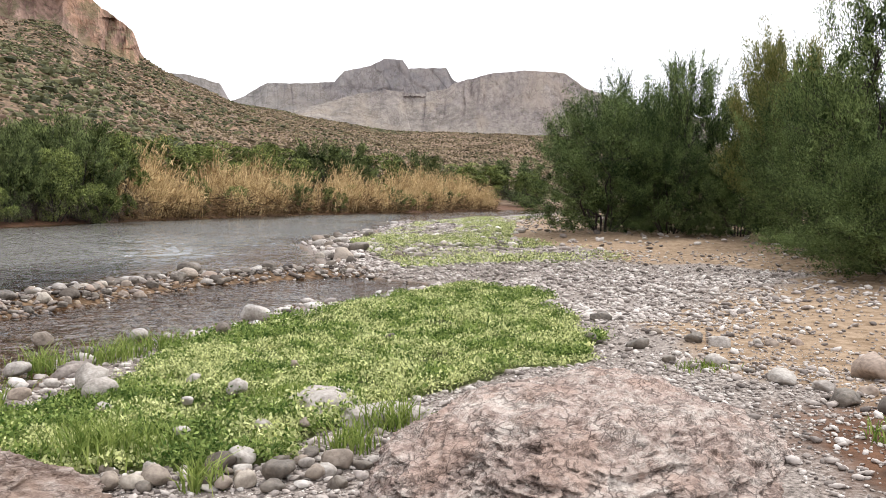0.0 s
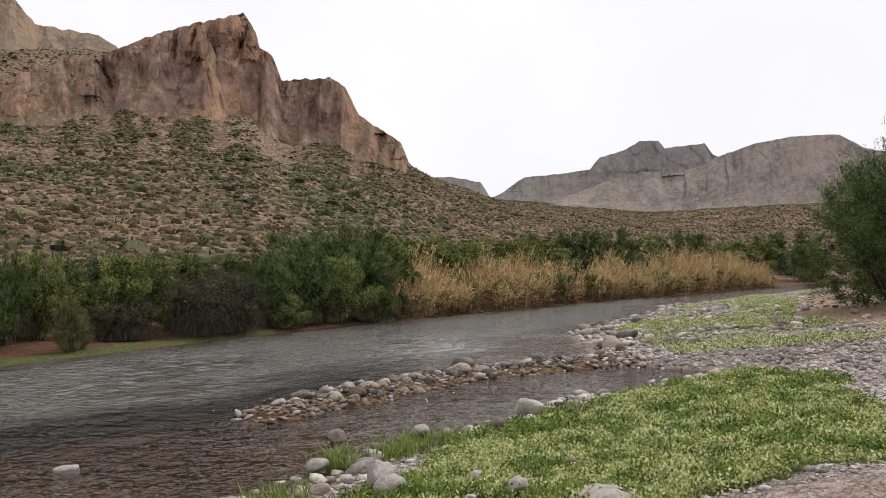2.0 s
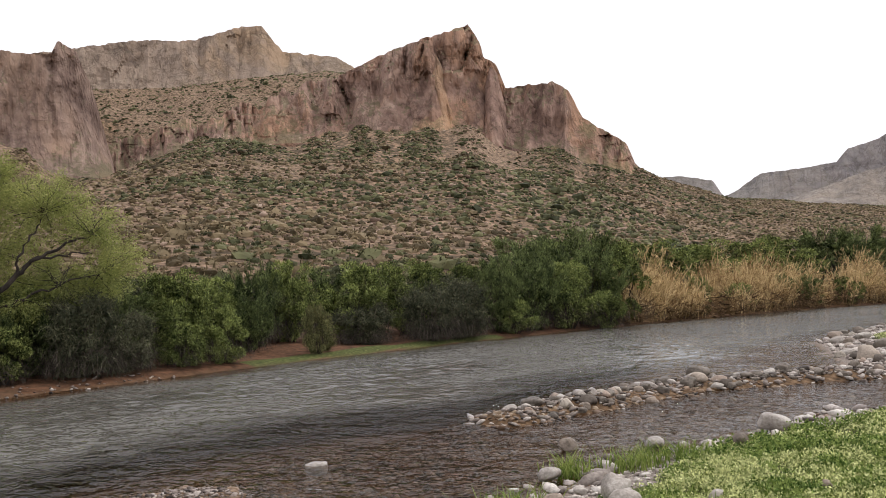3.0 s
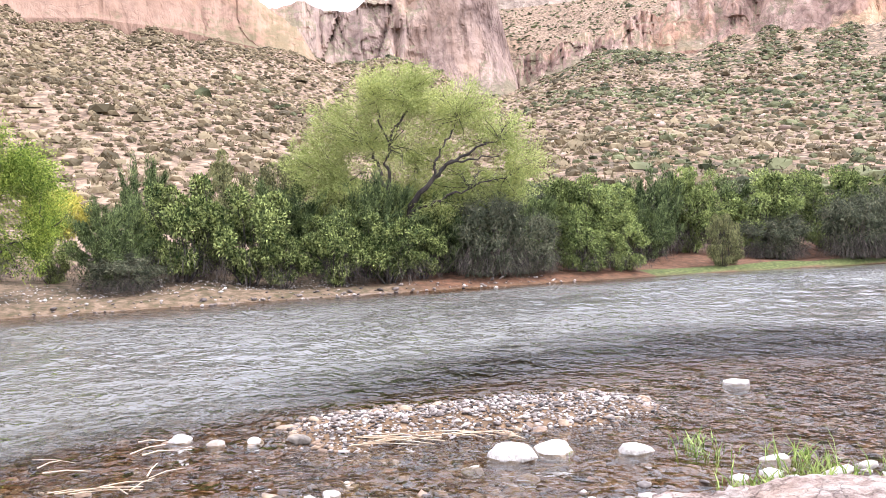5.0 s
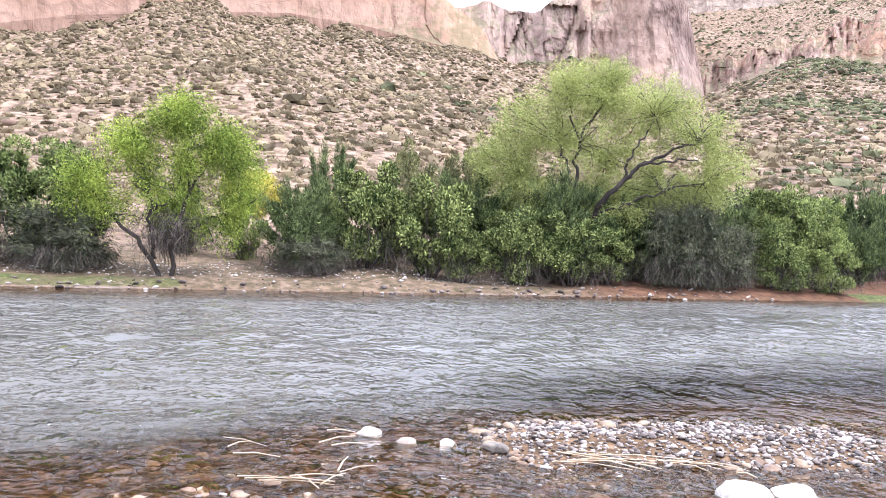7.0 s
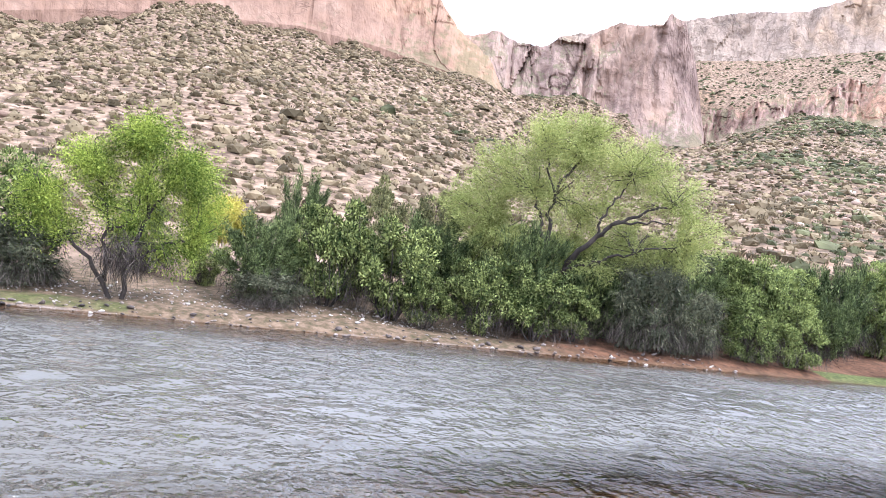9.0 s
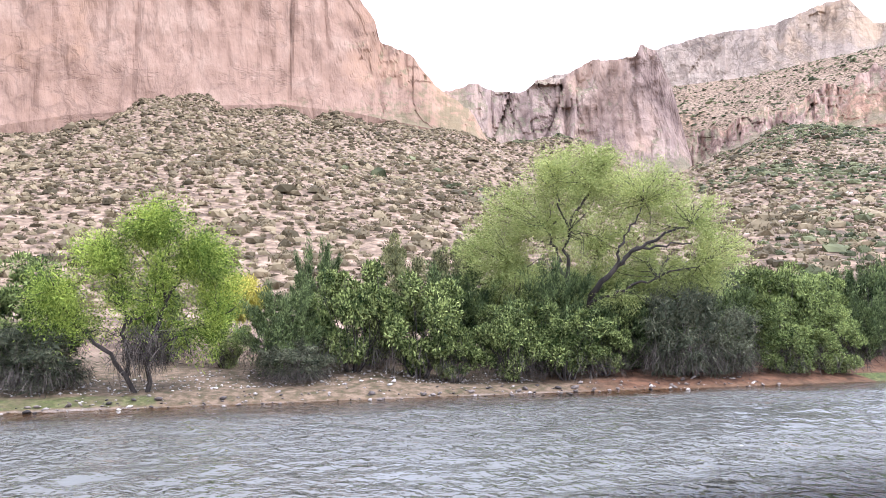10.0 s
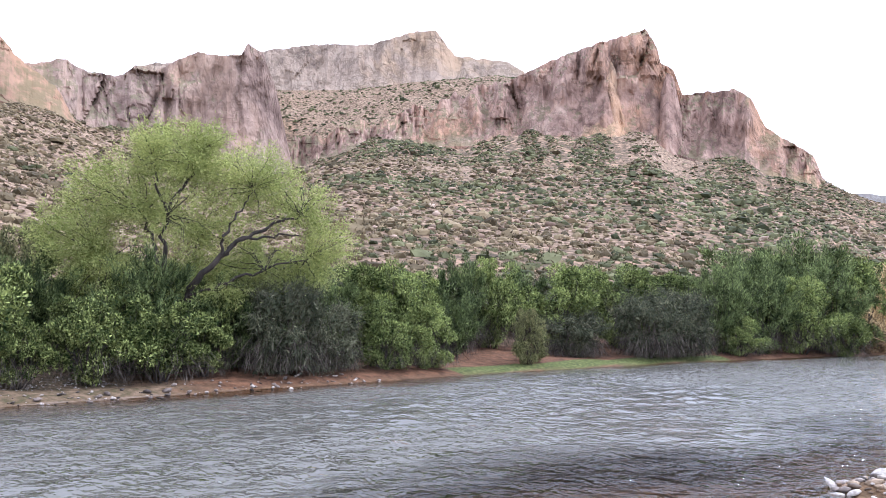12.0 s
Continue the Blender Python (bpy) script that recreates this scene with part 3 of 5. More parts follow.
far_calm = np.clip(1.15 - (WX - far_shore(WY) + 0.8 * fbm(WX, WY / 2, 2, 55)) / np.interp(WY, [0, 14, 24], [2.2, 1.2, 0.7]), 0, 1)
calm = np.maximum(calm, far_calm)
pool = np.clip((WX + 7.0) / 2, 0, 1) * np.clip((WY - 8) / 3, 0, 1) * np.clip((22 - WY) / 2, 0, 1)
# choppy wavelets: short trains of waves that cross the current at many angles
wave_rng = np.random.default_rng(59)
BX, BY = WX + 0.35 * fbm(WX * 0.6, WY * 0.6, 2, 57), WY + 0.35 * fbm(WX * 0.6, WY * 0.6, 2, 61)
WZ = fbm(WX * 0.5, WY * 0.4, 2, 53) * 0.02
for k in range(30):
    length, angle = 0.34 * 3.2 ** wave_rng.uniform(0, 1), wave_rng.normal() * 0.75
    number = 2 * math.pi / length
    train = np.clip(0.5 + 1.5 * fbm(WX / 2.2 + 7 * k, WY / 2.2, 2, 62), 0, 1.4)
    WZ = WZ + 0.043 / number * train * np.sin(number * (BX * math.cos(angle) + BY * math.sin(angle)) + wave_rng.uniform(0, 6.28))
WZ = WZ * np.clip((WX - far_shore(WY) - 0.2) / 1.5, 0, 1) * (1 - 0.35 * calm) * (1 - 0.7 * pool) * np.clip((36 - np.abs(WY)) / 6, 0, 1)
water = mesh_object("water", np.stack([WX, WY, WZ], -1).reshape(-1, 3), grid_faces(*WX.shape), water_material())
tagged(water, "shallow rippling brown and grey river water over a stony bed", "river", kind="structure")
murk = np.clip((shoal - WX) / 2.2 + 0.35, 0, 0.9) * (1 - far_calm)
for key, values in (("riffle", (1.0 - 0.2 * calm * (1 - pool) - 0.3 * pool) * np.interp(WY, [18, 60, 120], [1, 0.75, 0.6]) * np.clip(0.95 + 1.4 * fbm(WX / 2.5, WY / 5, 3, 56), 0.25, 1.6)), ("murk", murk)):
    attr = water.data.attributes.new(key, "FLOAT", "POINT")
    attr.data.foreach_set("value", values.astype(np.float32).ravel())


# ---------------------------------------------------------------- cliffs and mesas
def cliff(name, label, tops, reach, foot, mat, seed, rough=7.0, step=0.11, rows=46, lean=14.0, jag=0.0025, ragged=(999.0, 0.0)):
    """A cliff wall seen from the river: tops is its crest as (bearing, rise per metre); foot the rise of its base."""
    b, rise = np.array([p[0] for p in tops], float)[::-1], np.array([p[1] for p in tops], float)[::-1]
    az = np.arange(b[0], b[-1], step)
    top = np.interp(az, b, rise) + jag * (fbm(az * 3.1, az * 0 + seed, 3, seed)) * np.clip((az - b[0]) / 2, 0, 1)
    top = top + ragged[1] * fbm(az * 1.3, az * 0 + seed, 4, seed + 9) * np.clip((az - ragged[0]) / 2, 0, 1)
    v = np.concatenate([np.linspace(-0.25, 1, rows), [1.02, 1.0, 0.9]])[:, None]
    tb = np.minimum(np.interp(az, AZ, BASE) * foot, top - 0.015)
    vv = np.clip(v, 0, 1)
    rise_v = tb + (top - tb) * np.minimum(v, 1)
    z = rise_v * reach
    arc = np.radians(az) * reach
    k = reach / 400
    bent = arc / k + 9 * fbm(arc / 50 / k, z / 45 / k, 2, seed + 4)
    column = 1 - 2.6 * np.abs(fbm(bent / 30, z / 160 / k, 3, seed + 1)) - 1.2 * np.abs(fbm(bent / 10, z / 70 / k, 3, seed + 5))
    crack = np.clip(0.09 - np.abs(fbm(bent / 22, z / 300 / k, 2, seed + 6)), 0, 1) * 9
    small = fbm(bent / 5, z / 12 / k, 4, seed + 2)
    blocks = 0.0
    for wide, tall, deep, n in ((26, 55, 1.0, 70), (10, 20, 0.6, 80), (4.5, 7, 0.3, 90)):
        u = bent / wide + 1.7 * fbm(bent / wide / 2.5, z / tall / 2 / k, 3, seed + n)
        cell = np.floor(u)
        tier = np.floor(z / tall / k + 3 * hashed(cell, cell * 0, seed + n))
        gap = np.minimum(u - cell, 1 - u + cell) * wide
        blocks = blocks + deep * (hashed(cell, tier, seed + n + 1) - 0.5) - 0.35 * deep * np.exp(-(gap / (0.04 * wide + 0.3)) ** 2)
    blocks = blocks * np.clip(0.55 + 2.2 * fbm(bent / 55, z / 45 / k, 2, seed + 99), 0.1, 1.2)
    ledge = fbm(arc / 50 / k, z / 14 / k, 3, seed + 3)
    r = reach - lean * k + lean * k * 1.9 * vv ** 0.8 - rough * (0.8 * column + 0.5 * small + 0.4 * ledge + 0.75 * blocks - 0.8 * crack) * np.clip(v + 0.4, 0, 1)
    r[-3:] = r[-4] + np.array([[3.0], [25.0], [70.0]])
    z = 2 + rise_v * r
    z[-3:] = z[-4] + np.array([[0.0], [-4.0], [-20.0]])
    x, y = -np.sin(np.radians(az)) * r, np.cos(np.radians(az)) * r
    ob = mesh_object(name, np.stack([x, y, z], -1).reshape(-1, 3), grid_faces(*x.shape), mat, smooth=False)
    return tagged(ob, label, "cliff", kind="structure")


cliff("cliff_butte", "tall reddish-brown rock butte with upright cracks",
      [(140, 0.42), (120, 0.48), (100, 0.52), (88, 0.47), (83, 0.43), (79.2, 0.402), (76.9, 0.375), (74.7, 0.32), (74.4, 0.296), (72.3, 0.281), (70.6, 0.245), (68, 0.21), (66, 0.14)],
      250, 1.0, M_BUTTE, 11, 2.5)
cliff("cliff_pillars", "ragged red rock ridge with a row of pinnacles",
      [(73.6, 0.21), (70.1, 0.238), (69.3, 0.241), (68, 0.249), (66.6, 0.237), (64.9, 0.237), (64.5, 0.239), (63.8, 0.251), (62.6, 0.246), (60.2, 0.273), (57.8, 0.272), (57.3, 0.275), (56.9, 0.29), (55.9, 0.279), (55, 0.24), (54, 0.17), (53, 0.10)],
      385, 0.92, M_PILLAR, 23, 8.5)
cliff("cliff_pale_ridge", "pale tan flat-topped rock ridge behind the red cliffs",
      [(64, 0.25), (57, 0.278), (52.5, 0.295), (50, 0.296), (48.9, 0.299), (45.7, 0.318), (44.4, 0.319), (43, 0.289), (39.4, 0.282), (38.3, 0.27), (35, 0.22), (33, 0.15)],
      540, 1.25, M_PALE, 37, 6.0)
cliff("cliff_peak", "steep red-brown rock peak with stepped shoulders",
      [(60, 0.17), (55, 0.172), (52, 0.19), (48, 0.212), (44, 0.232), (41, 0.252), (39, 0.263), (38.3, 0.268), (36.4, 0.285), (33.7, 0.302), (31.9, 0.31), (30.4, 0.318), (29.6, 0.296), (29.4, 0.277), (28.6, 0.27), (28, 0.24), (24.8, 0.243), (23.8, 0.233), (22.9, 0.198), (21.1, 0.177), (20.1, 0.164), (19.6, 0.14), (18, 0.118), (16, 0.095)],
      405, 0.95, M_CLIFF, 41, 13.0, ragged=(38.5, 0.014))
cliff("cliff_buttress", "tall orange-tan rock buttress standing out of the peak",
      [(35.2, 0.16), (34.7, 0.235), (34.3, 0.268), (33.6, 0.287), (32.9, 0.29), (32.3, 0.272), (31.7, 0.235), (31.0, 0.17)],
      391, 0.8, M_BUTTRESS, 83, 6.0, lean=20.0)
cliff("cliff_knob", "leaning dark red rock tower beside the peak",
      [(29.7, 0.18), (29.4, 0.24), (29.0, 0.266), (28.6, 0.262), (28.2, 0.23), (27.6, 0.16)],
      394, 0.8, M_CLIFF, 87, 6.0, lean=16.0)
ua, ur = np.arange(37.5, 58, 0.25), np.linspace(0, 1, 28)[:, None]
ulow = np.interp(ua, [37.5, 41, 44, 48, 52, 54, 58], [0.262, 0.245, 0.225, 0.205, 0.182, 0.16, 0.15]) * 412
uhigh = np.interp(ua, [37.5, 40, 43, 46, 50, 58], [0.268, 0.272, 0.268, 0.262, 0.25, 0.24]) * 532
urad = 420 + 112 * ur + 0 * ua
ux, uy = -np.sin(np.radians(ua)) * urad, np.cos(np.radians(ua)) * urad
uz = -1.5 + ulow + (uhigh - ulow) * ur ** 0.9 + fbm(ux / 20, uy / 20, 4, 88) * 9 * np.sin(np.pi * ur)
upper = mesh_object("slope_upper", np.stack([ux, uy, uz], -1).reshape(-1, 3), grid_faces(*ux.shape), ground.data.materials[0])
tagged(upper, "stony green slope between two rock bands", "slope", kind="structure")
attr = upper.data.attributes.new("slope", "FLOAT", "POINT")
attr.data.foreach_set("value", np.ones(ux.size, np.float32))
attr = upper.data.attributes.new("scrub", "FLOAT", "POINT")
attr.data.foreach_set("value", np.clip(0.05 + 1.2 * fbm(ux / 25, uy / 25, 3, 89), 0, 1).astype(np.float32).ravel())
# the far mesas carry their haze in the rock colour
cliff("mesa_small", "small grey rock mesa in the distance, tinted for haze",
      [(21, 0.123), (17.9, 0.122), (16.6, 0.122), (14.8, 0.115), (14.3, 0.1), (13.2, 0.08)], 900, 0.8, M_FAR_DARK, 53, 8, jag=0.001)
cliff("mesa_back", "grey stepped mesas on the skyline, tinted for haze",
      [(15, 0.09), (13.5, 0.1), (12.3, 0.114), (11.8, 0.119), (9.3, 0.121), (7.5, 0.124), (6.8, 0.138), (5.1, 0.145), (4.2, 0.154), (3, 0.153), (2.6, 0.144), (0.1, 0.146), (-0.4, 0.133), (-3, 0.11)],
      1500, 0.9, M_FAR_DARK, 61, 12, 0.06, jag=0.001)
cliff("mesa_front", "pale grey cliff-sided mesa with streaked walls, tinted for haze",
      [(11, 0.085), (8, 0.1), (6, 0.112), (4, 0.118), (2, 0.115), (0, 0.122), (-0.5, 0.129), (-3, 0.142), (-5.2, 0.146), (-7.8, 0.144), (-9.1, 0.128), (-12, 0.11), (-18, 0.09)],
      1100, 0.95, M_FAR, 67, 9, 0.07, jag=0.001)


# ---------------------------------------------------------------- desert shrubs all over the slope
def scrub(name, x, y, z, size, mat, seed, blades=12):
    """Small rounded shrubs: a lumpy dome of leaves round each foot, with sprigs that stand out of it."""
    rng = np.random.default_rng(seed)
    n = len(x)
    foot = np.stack([x, y, z], -1)
    a = np.arange(6) * np.pi / 3
    rings = [(1.0, -0.12, 0.0), (0.86, 0.42, 0.5), (0.0, 0.74, 0.0)]
    unit = np.concatenate([np.stack([np.cos(a + o) * r, np.sin(a + o) * r, a * 0 + h], -1) for r, h, o in rings[:2]] + [np.array([[0, 0, rings[2][1]]])])
    k = np.arange(6)
    j = (k + 1) % 6
    tri = np.concatenate([np.stack([k, j, k + 6], -1), np.stack([j, j + 6, k + 6], -1), np.stack([k + 6, j + 6, np.full(6, 12)], -1)])
    dome = foot[:, None] + unit[None] * (size[:, None, None] * 0.8) * rng.uniform(0.66, 1.25, (n, 13, 1)) * rng.uniform(0.8, 1.25, (n, 1, 3))
    faces = (tri[None] + (np.arange(n) * 13)[:, None, None]).reshape(-1, 3)
    c, sz = np.repeat(foot, blades, 0), np.repeat(size, blades)
    d = rng_vectors(rng, len(c))
    d[:, 2] = np.abs(d[:, 2])
    root = c + d * (sz * rng.uniform(0.6, 0.85, len(c)))[:, None] * np.array([1, 1, 0.75])
    reach = (sz * 0.27)[:, None]
    u = rng_vectors(rng, len(c))
    w = d + 0.6 * rng_vectors(rng, len(c))
    v = np.stack([root - u * reach * 0.4, root + u * reach * 0.4, root + w * reach], 1).reshape(-1, 3)
    verts = np.concatenate([dome.reshape(-1, 3), v])
    ob = mesh_object(name, verts, np.concatenate([faces, n * 13 + np.arange(len(v)).reshape(-1, 3)]), mat, smooth=False)
    return tagged(ob, "low dry desert shrubs scattered over the stony slope", "shrubs", kind="stuff")


def slope_points(cell, az0, az1, seed):
    """One shrub in each square of an uneven grid over the slope."""
    rng = np.random.default_rng(seed)
    x, y = (v.ravel() for v in np.meshgrid(np.arange(-400, 110, cell), np.arange(-70, 640, cell)))
    x, y = x + rng.uniform(-0.36, 0.36, x.size) * cell, y + rng.uniform(-0.36, 0.36, x.size) * cell
    az, r = np.degrees(np.arctan2(-x, y)), np.hypot(x, y)
    reach, foot = np.interp(az, AZ, REACH), np.interp(az, AZ, FOOT)
    keep = (az > az0) & (az <= az1) & (r > foot - 10) & (r < reach * 1.03) & (far_shore(y) - x > 9) & (rng.uniform(0, 1, x.size) < np.where((np.abs(az - 29.5) < 2.8) & (r > 0.7 * reach), 0.2, 0.94))
    x, y, az = x[keep], y[keep], az[keep]
    damp = fbm(x / 40, y / 40, 3, 77) + np.interp(az, [-5, 12, 25, 46, 58, 84], [-0.15, 0.05, 0.34, 0.34, 0.0, -0.75]) + rng.uniform(-0.3, 0.3, len(x))
    return x, y, ground_height(x, y), damp > 0.22, rng


for cell, az0, az1, seed, big, blades in ((1.35, 58, 104, 5, -0.70, 9), (1.55, -9, 58, 6, -0.55, 5)):
    sx, sy, sz_, damp, srng = slope_points(cell, az0, az1, seed)
    size = srng.lognormal(big, 0.36, len(sx))
    close = np.hypot(sx, sy) < 105
    size[close] *= 0.95
    for here, sprigs in ((close, 26), (~close, blades)):
        for kind, name, mat, grow in ((~damp, "desert_shrubs", M_DESERT, 1.0), (damp, "green_desert_shrubs", M_DESERT_GREEN, 1.05)):
            k = here & kind
            if k.any():
                scrub(name, sx[k], sy[k], sz_[k], size[k] * grow, mat, seed + sprigs, sprigs)
lrng = np.random.default_rng(9)
li, lj = lrng.uniform(0, ux.shape[0] - 1.01, 3000), lrng.uniform(0, ux.shape[1] - 1.01, 3000)
i0, j0 = li.astype(int), lj.astype(int)
fi, fj = li - i0, lj - j0
lx, ly, lz = ((q[i0, j0] * (1 - fi) + q[i0 + 1, j0] * fi) * (1 - fj) + (q[i0, j0 + 1] * (1 - fi) + q[i0 + 1, j0 + 1] * fi) * fj for q in (ux, uy, uz))
scrub("ledge_shrubs", lx, ly, lz, lrng.lognormal(-0.45, 0.4, 3000), M_DESERT_GREEN, 11, 6)


# ---------------------------------------------------------------- trees and bushes
def tube(paths, sides=5):
    """Tapered tubes along paths of (points, start radius, end radius)."""
    vs, fs, base = [], [], 0
    for pts, r0, r1 in paths:
        pts = np.asarray(pts, float)
        n = len(pts)
        tan = np.gradient(pts, axis=0)
        tan /= np.linalg.norm(tan, axis=1)[:, None] + 1e-9
        ref = np.where(np.abs(tan[:, 2:3]) > 0.9, [[1.0, 0, 0]], [[0, 0, 1.0]])
        u = np.cross(tan, ref)
        u /= np.linalg.norm(u, axis=1)[:, None] + 1e-9
        w = np.cross(tan, u)
        a = np.arange(sides) * 2 * np.pi / sides
        r = np.linspace(r0, r1, n)[:, None, None]
        ring = pts[:, None] + r * (np.cos(a)[None, :, None] * u[:, None] + np.sin(a)[None, :, None] * w[:, None])
        vs.append(ring.reshape(-1, 3))
        i = base + np.arange(n * sides).reshape(n, sides)
        j = np.roll(i, -1, 1)
        fs.append(np.stack([i[:-1], j[:-1], j[1:], i[1:]], -1).reshape(-1, 4))
        base += n * sides
    return np.concatenate(vs), np.concatenate(fs)


def limb(rng, a, b, n=7, wander=0.12, sag=0.0):
    t = np.linspace(0, 1, n)[:, None]
    span = np.linalg.norm(np.subtract(b, a))
    p = np.asarray(a) * (1 - t) + np.asarray(b) * t
    p = p + np.cumsum(rng.normal(size=(n, 3)), 0) * wander * span / n * np.sin(np.pi * t)
    p[:, 2] += np.sin(np.pi * t[:, 0]) * sag * span
    return p


def plant(name, seed, puffs, leaves, leaf_len, leaf_wid, leaf_mat, bark, stems=5, style="round", puff=0.32, trunk_r=0.05, label="", category="bush", flat=0.8, fork=0.12, spread=1.0, low=0.03, dead=0, limbs=0, shoots=0):
    """A bush or tree of unit height: stems that fork towards clumps, and leaves round the clumps."""
    rng = np.random.default_rng(seed)
    base = new(name)
    tagged(base, label, category)
    ang = rng.uniform(0, 2 * np.pi, puffs)
    belly = 0.3 if limbs else 0.54
    up = rng.uniform(0, 1, puffs) ** (0.8 if limbs else 0.95)
    rad = np.sqrt(rng.uniform(0.2, 1, puffs)) * np.sqrt(np.clip(1.04 - (np.abs(up - belly) / (1.04 - belly)) ** 2.2, 0.02, 1))
    c = np.stack([np.cos(ang) * rad * 0.5 * spread, np.sin(ang) * rad * 0.5 * spread, low + up * (0.9 - low)], -1)
    c += rng.normal(size=c.shape) * 0.03
    c[:, 2] = np.clip(c[:, 2], low, 0.97)
    size = puff * rng.uniform(0.55, 1.15, puffs) * 0.5
    paths = []
    feet = [np.array([np.cos(q) * 0.05 * spread, np.sin(q) * 0.05 * spread, -0.04]) for q in np.linspace(0, 6.28, stems, endpoint=False) + rng.uniform(0, 1)]
    heads = []
    for f in feet:
        h = f * np.array([3.0, 3.0, 0]) + np.array([rng.normal() * 0.04, rng.normal() * 0.04, fork + rng.uniform(0, 0.1)])
        heads.append(h)
        paths.append((limb(rng, f, h, 5, 0.1), trunk_r, trunk_r * 0.7))
    if limbs:
        # a few strong limbs that the clumps hang on
        pick = rng.permutation(puffs)[:limbs]
        ends = [np.array([c[k][0] * 0.75, c[k][1] * 0.75, fork + (c[k][2] - fork) * 0.7]) for k in pick]
        joints = []
        for e in ends:
            h = heads[int(np.argmin([np.linalg.norm((e - q)[:2]) for q in heads]))]
            line = limb(rng, h, e, 9, 0.3, 0.07)
            paths.append((line, trunk_r * 0.62, trunk_r * 0.2))
            joints.extend(line[3:])
        heads = joints
    for k in range(puffs):
        h = heads[int(np.argmin([np.linalg.norm((c[k] - q)[:3 if limbs else 2]) + rng.uniform(0, 0.12) for q in heads]))]
        paths.append((limb(rng, h, c[k] + (c[k] - h) * 0.12, 7, 0.35, 0.06), trunk_r * (0.16 if limbs else 0.42), trunk_r * 0.06))
        for _ in range(3):
            q = c[k] + rng.normal(size=3) * size[k] * 0.9
            paths.append((limb(rng, c[k] - (c[k] - h) * 0.25, q, 5, 0.3), trunk_r * (0.07 if limbs else 0.16), trunk_r * 0.03))
    v, f = tube(paths, 5)
    mesh_object("trunk", v, f, bark, base)
    which = rng.integers(0, puffs, leaves)
    d = rng_vectors(rng, leaves)
    d[:, 2] += 0.35
    d /= np.linalg.norm(d, axis=1)[:, None]
    rr = rng.uniform(0.35, 1.0, leaves) ** 0.6
    pos = c[which] + d * (size[which] * rr)[:, None] * np.array([1, 1, flat])
    out = c[which] - np.array([0, 0, 0.1])
    out /= np.linalg.norm(out, axis=1)[:, None]
    if style == "plume":
        pos = c[which] + out * (rng.uniform(-0.5, 1.3, leaves) * size[which])[:, None] * 1.3 + d * (size[which] * rr)[:, None] * 0.62
        along = out * 0.8 + np.array([0, 0, 0.45]) + rng.normal(size=(leaves, 3)) * 0.6
    elif style == "droop":
        pos = c[which] + d * (size[which] * np.abs(rng.normal(size=leaves)) * 0.75)[:, None] * np.array([1, 1, flat])
        along = d * 0.6 + np.array([0, 0, -0.55]) + rng.normal(size=(leaves, 3)) * 0.4
    else:
        along = d * 0.8 + np.array([0, 0, 0.15]) + rng.normal(size=(leaves, 3)) * 0.6
    if shoots:
        # thin feathery shoots that stand out of the crown
        n = leaves // 5
        high = np.nonzero(c[:, 2] > 0.35)[0]
        root = c[high[rng.integers(0, len(high), shoots)]]
        way = root * np.array([1.0, 1.0, 0.2]) + np.array([0, 0, 0.9]) + rng.normal(size=(shoots, 3)) * 0.3
        way = way / np.linalg.norm(way, axis=1)[:, None] * rng.uniform(0.10, 0.21, shoots)[:, None]
        pick = rng.integers(0, shoots, n)
        far = rng.uniform(0.2, 1.0, n)[:, None]
        pos[:n] = root[pick] + way[pick] * far + rng.normal(size=(n, 3)) * 0.012 * (1.25 - far)
        along[:n] = way[pick] * 5 + rng.normal(size=(n, 3)) * 0.6
    along /= np.linalg.norm(along, axis=1)[:, None]
    pos[:, 2] = np.maximum(pos[:, 2], 0.01)
    v, f = leaf_quads(pos, along, rng_vectors(rng, leaves), leaf_len * rng.uniform(0.6, 1.3, leaves), leaf_wid * rng.uniform(0.7, 1.2, leaves))
    # the shaded inner foliage: coarser sprays close to the stems
    inner, coarse = (leaves // 4, 0.36) if limbs else (leaves // 6, 0.9)
    which = rng.integers(0, puffs, inner)
    core = c[which] * np.array([0.86, 0.86, 0.9]) + rng_vectors(rng, inner) * (size[which] * rng.uniform(0, 0.55, inner))[:, None]
    iv, jf = leaf_quads(core, rng_vectors(rng, inner), rng_vectors(rng, inner), coarse * puff * 0.34 * rng.uniform(0.6, 1.2, inner), coarse * puff * 0.13 * rng.uniform(0.6, 1.2, inner))
    iv[:, 2] = np.maximum(iv[:, 2], 0.0)
    mesh_object("crown", np.concatenate([v, iv]), np.concatenate([f, jf + len(v)]), leaf_mat, base, smooth=False)
    if dead:
        q = rng.uniform(0, 6.28, dead)
        ring = rng.uniform(0.18, 0.52, dead) * spread
        foot = np.stack([np.cos(q) * ring, np.sin(q) * ring, rng.uniform(0.12, 0.42, dead)], -1)
        fall = np.stack([np.cos(q) * 0.35, np.sin(q) * 0.35, np.full(dead, -1.0)], -1) + rng.normal(size=(dead, 3)) * 0.35
        fall /= np.linalg.norm(fall, axis=1)[:, None]
        v, f = leaf_quads(foot, fall, rng_vectors(rng, dead), np.minimum(rng.uniform(0.1, 0.35, dead), foot[:, 2] * 1.1), np.full(dead, 0.005))
        mesh_object("dead_skirt", v, f, M_DEAD, base, smooth=False)
    return base


def stand(x, y, width, height, turn, sink=0.03):
    return Matrix.LocRotScale((x, y, ground_at(x, y) - sink), Euler((0, 0, turn)), (width, width, height))


